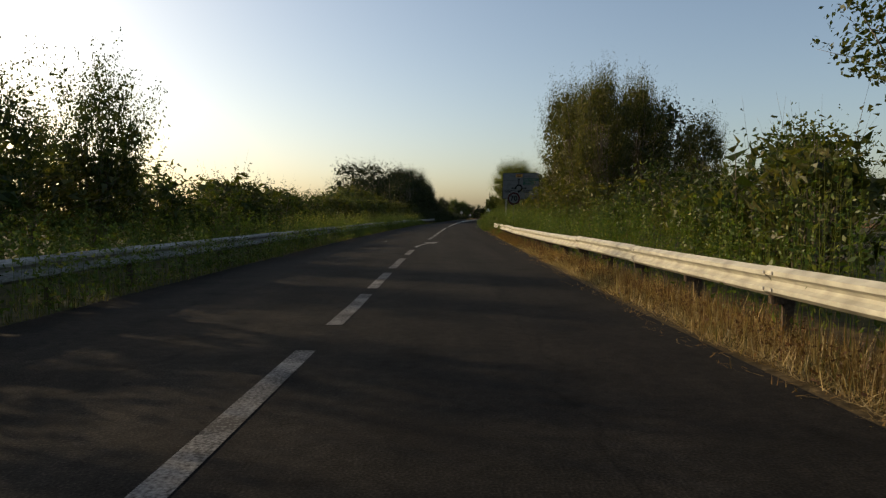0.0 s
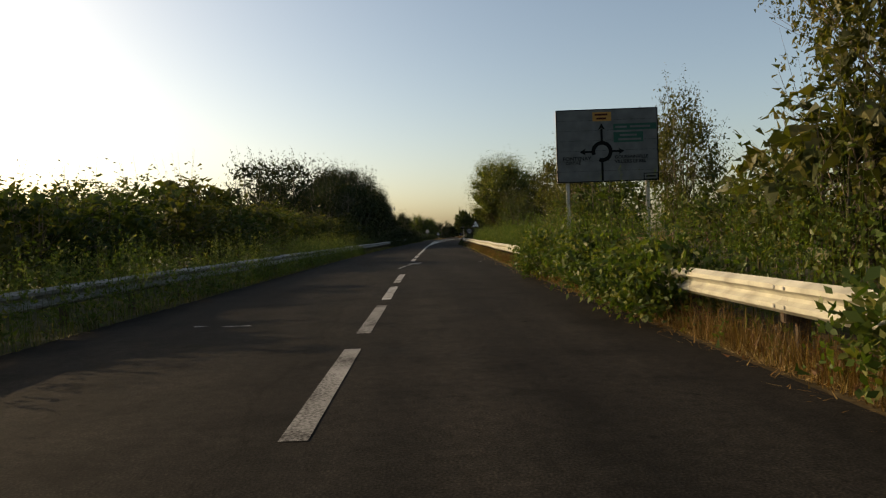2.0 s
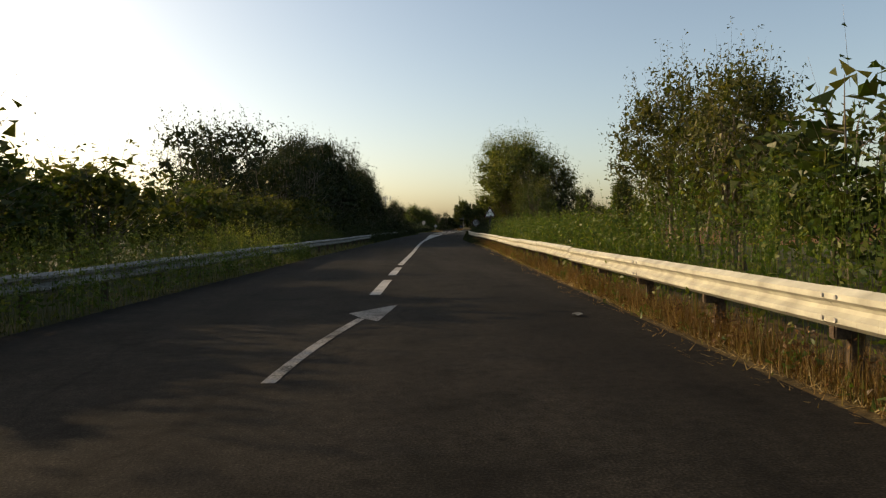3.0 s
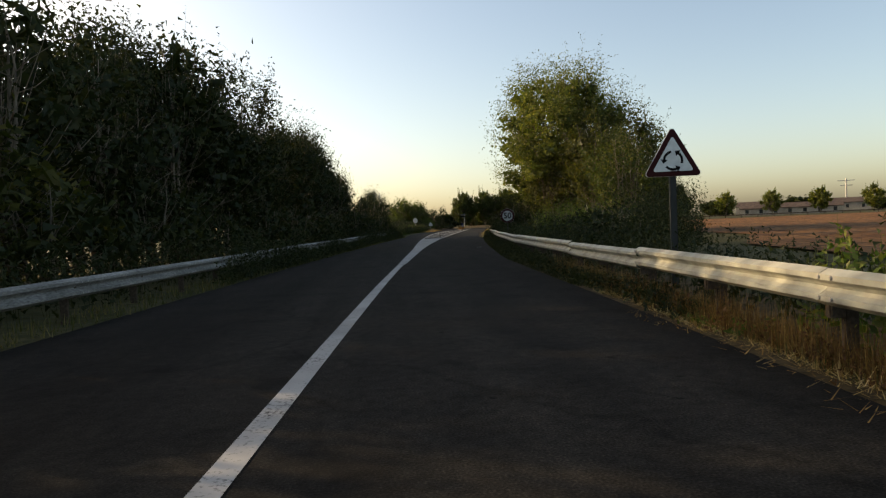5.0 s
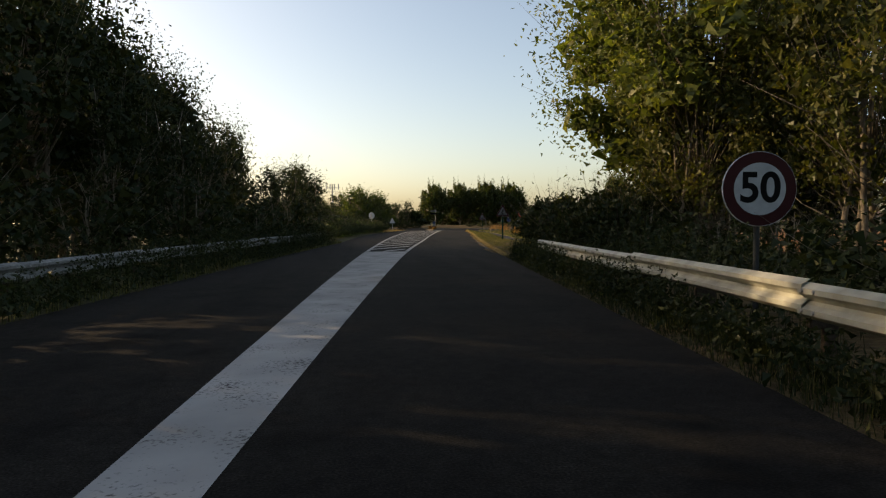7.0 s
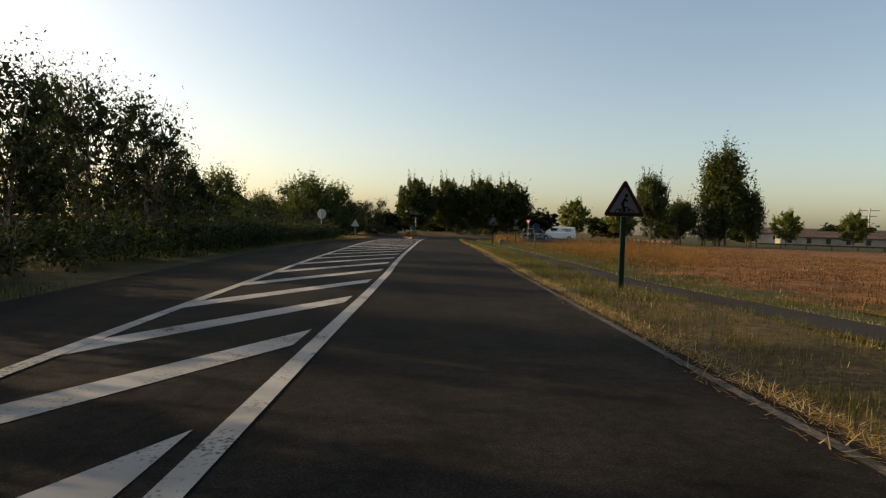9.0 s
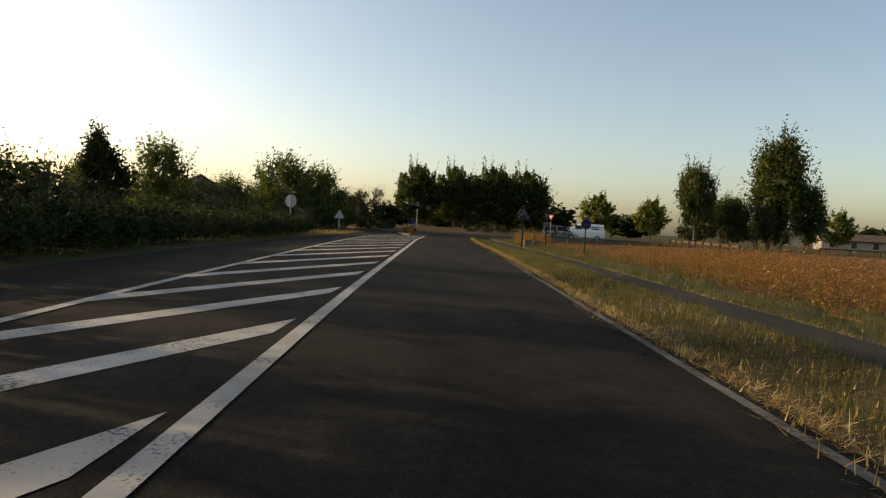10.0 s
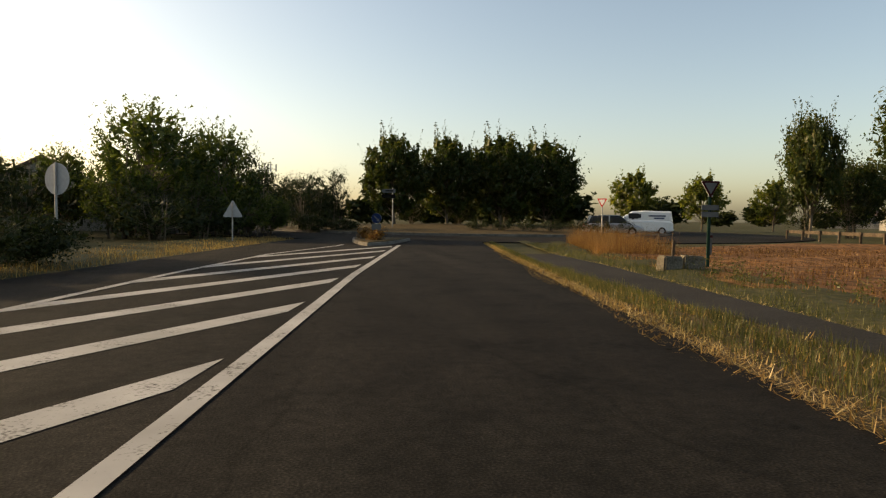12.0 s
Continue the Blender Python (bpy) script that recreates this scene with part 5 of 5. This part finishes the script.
# leaf colour darkened here for the shade below the trees
weed_bank("verge_weeds", "shade-coloured weeds hiding part of the guardrail", 99, 146, lambda u: RAIL_L(u) + 0.12, lambda u: LEFT(u) + 0.05, along((99, 0.5), (101, 0.85), (106.5, 0.85), (107.5, 0.45), (110, 0.45), (111.5, 0.85), (115, 0.85), (116.5, 0.45), (122, 0.45), (125, 0.85), (130.5, 0.85), (132, 0.45), (136, 0.45), (138, 0.85), (146, 0.8)), 55, 0.085, "leaf_dark", 42)
# grass and weeds in leaf_dark stand in for shade below the rail
grass_band("green_grass", "grass along the asphalt edge, coloured dark for shade", 96, 134, lambda u: RIGHT(u) - 0.02, lambda u: RAIL_R(u) + 0.3, -0.01, 0.16, 900, "leaf_dark", 64, 0.2, 0.004)
weed_bank("verge_weeds", "low weeds under the guardrail, coloured dark for shade", 92, 134, lambda u: RIGHT(u) + 0.16, lambda u: RAIL_R(u) + 0.1, along((92, 0.2), (104, 0.3), (118, 0.38), (121, 0.5), (126, 0.55), (134, 0.6)), 105, 0.08, "leaf_dark", 43)
weed_bank("verge_weeds", "low green weeds growing through the straw under the rail", 34, 92, EDGE, lambda u: RAIL_R(u), lambda u: 0.24 + 0.12 * math.sin(u * 0.8), 26, 0.07, "weed", 53)
weed_bank("tall_weeds", "tall lime green shoots standing behind the guardrail", 79, 90.5, lambda u: 4.6, lambda u: 7.0, along((79, 1.45), (85, 1.55), (88.5, 1.45), (90.5, 1.0)), 24, 0.09, "weed", 44, 28, plume=0.12, three=False)
weed_bank("saplings", "upright dark saplings with spiky tips", 99.5, 108, lambda u: 3.8 + (u - 100) * 0.45, lambda u: 5.6 + (u - 100) * 0.45, const(1.9), 20, 0.085, "leaf_dark", 45, 36, plume=0.1)


# ---- traffic islands, vehicles, far things ----
def kerbed_island(name, label, outline, z, material):
    """A raised island with a kerb round it; the outline is in u and o."""
    root = new(name)
    tagged(root, label, "traffic island", kind="structure")
    pts = [at(u, o) for u, o in outline]
    mid = sum(pts, Vector()) / len(pts)
    for nm, k, top, mat in (("kerb", 1.0, z, M["kerb_stone"]), ("top", 0.9, z + 0.03, material)):
        bm = bmesh.new()
        ring0 = [bm.verts.new((mid + (p - mid) * k) + Vector((0, 0, -0.03))) for p in pts]
        ring1 = [bm.verts.new((mid + (p - mid) * (k - 0.015)) + Vector((0, 0, top))) for p in pts]
        for i in range(len(pts)):
            j = (i + 1) % len(pts)
            bm.faces.new((ring0[i], ring0[j], ring1[j], ring1[i]))
        bm.faces.new(ring1)
        bmesh.ops.recalc_face_normals(bm, faces=bm.faces)
        part(nm, bm, mat, root)
    return root


kerbed_island("splitter_island", "kerbed splitter island with dry brown grass before the roundabout",
              [(202.0, -4.0), (203.5, -3.4), (206.0, -3.0), (208.6, -2.8), (208.8, -5.6), (206.0, -5.2), (203.5, -4.6)], 0.12, M["dry"])
plant_kind("brown", "dry_shrub", "small dried-out brown shrub on the splitter island", "shrub", 0.55, 0.0, 0.5, 900, 0.06, "stubble", 18, 0.12, 5, 0.01, 4, 0.0, seed=18)
plant("brown", 204.6, -4.0, 0.5, 10, z=0.1)
plant("brown", 206.6, -4.4, 0.6, 80, 1.2, z=0.1)

keep = sign_root("arrow_sign", "small round blue and white arrow sign on a post", 205.7, -4.1)
plate("backing", circle(0.22, cz=1.05), 0.0, 0.02, "sign_back", keep)
plate("face", circle(0.215, cz=1.05), -0.004, 0.004, "sign_blue", keep)
plate("arrow_shape", stroke([(-0.1, 1.15), (0.08, 0.97)], 0.05), -0.008, 0.003, "sign_white", keep)
plate("arrow_shape", [(0.12, 0.92), (0.12, 1.05), (-0.01, 0.92)], -0.008, 0.003, "sign_white", keep)
plate("panel", rect(-0.2, 0.5, 0.2, 0.8), -0.002, 0.018, "sign_white", keep, "white panel")
pole(keep, 0, 0.0, 1.2, 0.03, "post")

finger = sign_root("direction_post", "tall post with two small direction boards", 226.0, -5.3)
pole(finger, 0, 0.0, 3.3, 0.04, "post")
for z, mm in ((2.95, "sign_white"), (2.55, "sign_black")):
    plate("board", [(-0.75, z), (-0.85, z + 0.14), (-0.75, z + 0.28), (0.2, z + 0.28), (0.2, z)], -0.01, 0.03, mm, finger)
for z, w in ((3.09, 0.3),):
    plate("lettering_bar", rect(-0.25 - w, z - 0.04, -0.25 + w, z + 0.04), -0.014, 0.003, "sign_black", finger)

M["car_silver"] = plain("silver_car_paint", (0.36, 0.37, 0.38), 0.35, 0.5, 0.4, 0.04)
M["car_white"] = plain("white_van_paint", (0.66, 0.66, 0.64), 0.4, 0.5, 0.0, 0.05)
M["glass"] = plain("dark_car_glass", (0.02, 0.025, 0.028), 0.12, 0.6, 0.0, 0.05)
M["tyre"] = plain("tyre_rubber", (0.018, 0.018, 0.018), 0.9, 0.2)
M["rim"] = plain("wheel_rim", (0.35, 0.35, 0.36), 0.4, 0.5, 0.7)
M["lamp_red"] = plain("red_tail_lamp", (0.35, 0.02, 0.02), 0.3, 0.5)
M["lamp_clear"] = plain("clear_head_lamp", (0.55, 0.56, 0.56), 0.2, 0.5)


def loft(bm, sections):
    """Sections are lists of points with equal counts; caps at both ends."""
    rings = [[bm.verts.new(p) for p in s] for s in sections]
    n = len(rings[0])
    for a, b in zip(rings, rings[1:]):
        for i in range(n):
            j = (i + 1) % n
            bm.faces.new((a[i], a[j], b[j], b[i]))
    bm.faces.new(list(reversed(rings[0])))
    bm.faces.new(rings[-1])
    bmesh.ops.recalc_face_normals(bm, faces=bm.faces)


def cross(x, w, z0, z1, r=0.12):
    """A rounded box section across a vehicle at x along it."""
    return [Vector((x, y, z)) for y, z in ((-w + r, z0), (w - r, z0), (w, z0 + r), (w, z1 - r), (w - r, z1), (-w + r, z1), (-w, z1 - r), (-w, z0 + r))]


def vehicle(name, label, m, paint_mat, van=False):
    root = new(name)
    tagged(root, label, "van" if van else "car", "vehicles at the roundabout")
    root.matrix_basis = m
    ln = 4.9 if van else 4.1
    w = 0.92 if van else 0.86
    bm = bmesh.new()
    hb = 1.15 if van else 0.92
    loft(bm, [cross(0, w * 0.86, 0.32, hb * 0.82), cross(0.25, w * 0.97, 0.24, hb * 0.96), cross(ln * 0.3, w, 0.22, hb), cross(ln * 0.68, w, 0.22, hb * 0.99), cross(ln * 0.86, w * 0.97, 0.22, hb * 0.88), cross(ln, w * 0.82, 0.32, hb * 0.7)])
    part("body", bm, M[paint_mat], root)
    bm = bmesh.new()
    top = 1.92 if van else 1.46
    back = 0.06 if van else 0.12
    loft(bm, [cross(back, w * 0.9, hb - 0.12, hb + 0.03, 0.05), cross(back + 0.1 + (0 if van else 0.35), w * 0.84, hb - 0.12, top * 0.97, 0.1), cross(ln * 0.45, w * 0.86, hb - 0.12, top, 0.12), cross(ln * 0.62, w * 0.82, hb - 0.12, top * 0.97, 0.1), cross(ln * (0.84 if van else 0.78), w * 0.86, hb - 0.12, hb, 0.04)])
    part("cabin", bm, M[paint_mat if van else "glass"], root)
    bm = bmesh.new()
    if van:
        box(bm, (1.0, w * 1.76, 0.42), pose(ln * 0.60, 0, 1.48), 0.04)
        part("side_window", bm, M["glass"], root)
        for sy in (-1, 1):
            for x0, x1, z in ((0.6, 1.9, 1.5), (0.7, 1.5, 1.32)):
                bm = bmesh.new()
                box(bm, (x1 - x0, 0.012, 0.10), pose((x0 + x1) / 2, sy * w * 0.865, z))
                part("lettering_bar", bm, M["sign_blue"], root)
    else:
        box(bm, (1.55, w * 1.60, 0.05), pose(ln * 0.42, 0, top + 0.0), 0.02)
        part("roof", bm, M[paint_mat], root)
        for x, a in ((0.38, 22), (1.75, 0), (2.9, -32)):
            for sy in (-1, 1):
                bm = bmesh.new()
                box(bm, (0.09, 0.03, 0.56), pose(x, sy * w * 0.865, (hb + top) / 2 - 0.03, 0, a, 0), 0.01)
                part("pillar", bm, M[paint_mat], root)
    for x in (ln * 0.18, ln * 0.81):
        for sy in (-1, 1):
            bm = bmesh.new()
            bmesh.ops.create_cone(bm, cap_ends=True, segments=20, radius1=0.31, radius2=0.31, depth=0.2, matrix=pose(x, sy * (w - 0.08), 0.31, 90, 0, 0))
            bmesh.ops.bevel(bm, geom=[e for e in bm.edges if len(e.link_faces) == 2 and e.calc_face_angle(0) > 1.0], offset=0.03, segments=2, affect="EDGES")
            t = part("tyre", bm, M["tyre"], root)
            bm = bmesh.new()
            bmesh.ops.create_cone(bm, cap_ends=True, segments=16, radius1=0.19, radius2=0.17, depth=0.03, matrix=pose(x, sy * (w + 0.025), 0.31, 90, 0, 0))
            part("rim", bm, M["rim"], t)
    for sy in (-1, 1):
        for x, mm, nm, hgt in ((0.06, "lamp_red", "tail_lamp", 0.75), (ln - 0.10, "lamp_clear", "head_lamp", 0.62)):
            bm = bmesh.new()
            box(bm, (0.12, 0.2, 0.18), pose(x, sy * w * 0.72, hgt), 0.03)
            part(nm, bm, M[mm], root)
        bm = bmesh.new()
        box(bm, (0.12, 0.16, 0.11), pose(ln * 0.64, sy * (w + 0.08), hb + 0.08), 0.03)
        part("wing_mirror", bm, M["glass"], root)
    for x, z in ((-0.02, 0.42), (ln + 0.0, 0.4)):
        bm = bmesh.new()
        box(bm, (0.12, w * 1.62, 0.2), pose(x, 0, z), 0.04)
        part("bumper", bm, M[paint_mat], root)
    bm = bmesh.new()
    box(bm, (0.02, 0.5, 0.11), pose(-0.085, 0, 0.55))
    part("number_plate", bm, M["sign_white"], root)
    return root


vehicle("hatchback_car", "silver hatchback car driving round the roundabout", Matrix.Translation((31.4, 222.4, 0)) @ pose(0, 0, 0, 0, 0, heading(214) - 8), "car_silver")
vehicle("delivery_van", "white delivery van with dark lettering behind the field", Matrix.Translation((40.4, 226.3, 0)) @ pose(0, 0, 0, 0, 0, heading(214) + 172), "car_white", True)


def rail_fence(label, a, b, gap=2.2):
    """A low wooden rail on stubby posts, from a to b."""
    root = new("rail_fence")
    tagged(root, label, "fence", "fences by the field")
    d = b - a
    n = max(2, round(d.length / gap))
    turn = math.degrees(math.atan2(d.y, d.x))
    root.matrix_basis = Matrix.Translation(a) @ pose(0, 0, 0, 0, 0, turn)
    for i in range(n + 1):
        bm = bmesh.new()
        box(bm, (0.12, 0.12, 0.8), pose(d.length * i / n, 0.12, 0.22), 0.015)
        part("post", bm, M["fence_wood"], root)
    for i in range(n):
        bm = bmesh.new()
        box(bm, (d.length / n - 0.01, 0.07, 0.2), pose(d.length * (i + 0.5) / n, 0, 0.5), 0.02)
        part("rail", bm, M["fence_wood"], root)
    return root


rail_fence("low weathered rail fence at the edge of the field", at(203, 21.4), at(222, 22.2))
rail_fence("low rail fence along the road behind the field", at(226, 40), at(214, 96), 3.0)

# concrete blocks, marker post and scraps by the path
M["concrete"] = surface("grey_concrete", (0.1, 0.088, 0.068), (0.17, 0.15, 0.115), big=3, fine=30)
for u, o, turn in ((192.2, 4.02, 12), (192.5, 4.62, -6)):
    blk = new("concrete_block")
    tagged(blk, "weathered concrete block lying in the grass beside the path", "concrete block", "blocks by the path")
    blk.matrix_basis = Matrix.Translation(at(u, o)) @ pose(0, 0, 0, 0, 3, turn)
    bm = bmesh.new()
    box(bm, (0.52, 0.3, 0.38), pose(0, 0, 0.13), 0.035)
    part("block", bm, M["concrete"], blk)
stake = new("wooden_stake")
tagged(stake, "short weathered wooden stake standing behind the concrete blocks", "stake")
stake.matrix_basis = Matrix.Translation(at(193.6, 4.55)) @ pose(0, 0, 0, 3, 2, 10)
bm = bmesh.new()
box(bm, (0.07, 0.06, 0.75), pose(0, 0, 0.25), 0.008)
part("shaft", bm, M["fence_wood"], stake)
mark = new("marker_post")
tagged(mark, "short white marker post at the field's edge", "post")
mark.matrix_basis = Matrix.Translation(at(198.7, 7.5))
bm = bmesh.new()
box(bm, (0.12, 0.12, 0.8), pose(0, 0, 0.35), 0.02)
part("shaft", bm, M["sign_white"], mark)
bm = bmesh.new()
box(bm, (0.125, 0.125, 0.1), pose(0, 0, 0.62), 0.01)
part("band", bm, M["sign_red"], mark, "red band")
for u, o, s in ((114.2, 1.5, 0.09), (169.2, 4.0, 0.08), (61.5, 2.2, 0.06)):
    bm = bmesh.new()
    bmesh.ops.create_grid(bm, x_segments=4, y_segments=3, size=s, matrix=pose(0, 0, 0.015, 0, 0, u))
    rnd = random.Random(u)
    for v in bm.verts:
        v.co.z += rnd.uniform(0, 0.03)
    bmesh.ops.solidify(bm, geom=bm.faces, thickness=0.003)
    me = bpy.data.meshes.new("paper_scrap")
    bm.to_mesh(me)
    bm.free()
    me.materials.append(M["sign_white"])
    ob = tagged(new("paper_scrap", me), "crumpled white paper scrap lying by the road", "litter", "litter by the road")
    ob.matrix_basis = Matrix.Translation(at(u, o))

# the aerial mast beyond the trees
mast = new("radio_mast")
tagged(mast, "slim aerial mast with antenna arms behind the trees", "mast")
mast.matrix_basis = pose(-6.0, 386.0, 0)
bm = bmesh.new()
tube(bm, [Vector((0, 0, -0.3)), Vector((0, 0, 8)), Vector((0, 0, 17))], [0.5, 0.4, 0.28], 10)
part("shaft", bm, M["post"], mast)
for z in (15.6, 13.9):
    bm = bmesh.new()
    box(bm, (5.2, 0.18, 0.18), pose(0, 0, z), 0.02)
    part("arm", bm, M["post"], mast)
for x in (-2.5, -0.9, 0.9, 2.5):
    bm = bmesh.new()
    box(bm, (0.4, 0.25, 2.4), pose(x, -0.2, 15.9), 0.05)
    part("antenna", bm, M["sign_back"], mast)

M["roof"] = surface("dark_roof_tiles", (0.06, 0.045, 0.04), (0.10, 0.075, 0.06), big=1, fine=14)
M["render"] = surface("pale_render", (0.20, 0.185, 0.16), (0.27, 0.25, 0.215), big=0.5, fine=12)


def gabled(name, label, m, lx, ly, eave, ridge, windows=3):
    root = new(name)
    tagged(root, label, "building", "buildings far off")
    root.matrix_basis = m
    bm = bmesh.new()
    prof = [(-ly / 2, -0.3), (ly / 2, -0.3), (ly / 2, eave), (0, ridge - 0.15), (-ly / 2, eave)]
    loft(bm, [[Vector((x, y, z)) for y, z in prof] for x in (-lx / 2, lx / 2)])
    part("wall", bm, M["render"], root)
    for s in (-1, 1):
        bm = bmesh.new()
        run = math.hypot(ly / 2 + 0.4, ridge - eave)
        ang = math.degrees(math.atan2(ridge - eave, ly / 2))
        box(bm, (lx + 0.6, run + 0.1, 0.16), pose(0, s * (ly / 4 + 0.15), (ridge + eave) / 2, -s * ang, 0, 0), 0.02)
        part("roof", bm, M["roof"], root)
    for i in range(windows):
        bm = bmesh.new()
        box(bm, (0.9, 0.06, 1.1), pose(-lx / 2 + lx * (i + 0.5) / windows, -ly / 2 - 0.01, eave * 0.55), 0.02)
        part("window", bm, M["glass"], root)
    return root


gabled("house", "house with a dark tiled roof behind the hedge", pose(-6.0, 229.0, 0, 0, 0, 102), 9, 8, 2.4, 4.7, 0)
gabled("warehouse", "long low warehouse with a dark roof across the fields", pose(150, 312, 0, 0, 0, -32), 42, 14, 3.0, 4.6, 9)
gabled("warehouse", "long low farm shed with a dark roof across the fields", pose(118, 268, 0, 0, 0, -30), 26, 10, 1.9, 3.2, 7)
pylon = new("power_pole")
tagged(pylon, "distant power pole with cross arms", "power pole")
pylon.matrix_basis = pose(181.5, 331.2, 0)
bm = bmesh.new()
tube(bm, [Vector((0, 0, -0.3)), Vector((0, 0, 12.5))], [0.4, 0.25], 8)
part("shaft", bm, M["post"], pylon)
for z, w in ((11.8, 6.0), (9.9, 4.4)):
    bm = bmesh.new()
    box(bm, (w, 0.2, 0.25), pose(0, 0, z, 0, 0, -30), 0.02)
    part("arm", bm, M["post"], pylon)

# far hedges and trees along the horizon
for k in range(7):
    plant("far", 286 + 8 * math.sin(k * 2.2), -46 + 10.5 * k, 5.6 + 0.9 * math.sin(k * 1.3), 47 * k, 1.7)
for k in range(26):
    u = 330 + 30 * math.sin(k * 2.4)
    plant("far", u, -150 + 12.5 * k, 5.0 + 1.8 * math.sin(k * 1.7), 67 * k, 1.8)

# the plan brought to full size
for ob in list(scene.objects):
    if ob.parent is None and ob.type in {"MESH", "EMPTY"}:
        ob.matrix_basis = Matrix.Scale(SCALE, 4) @ ob.matrix_basis
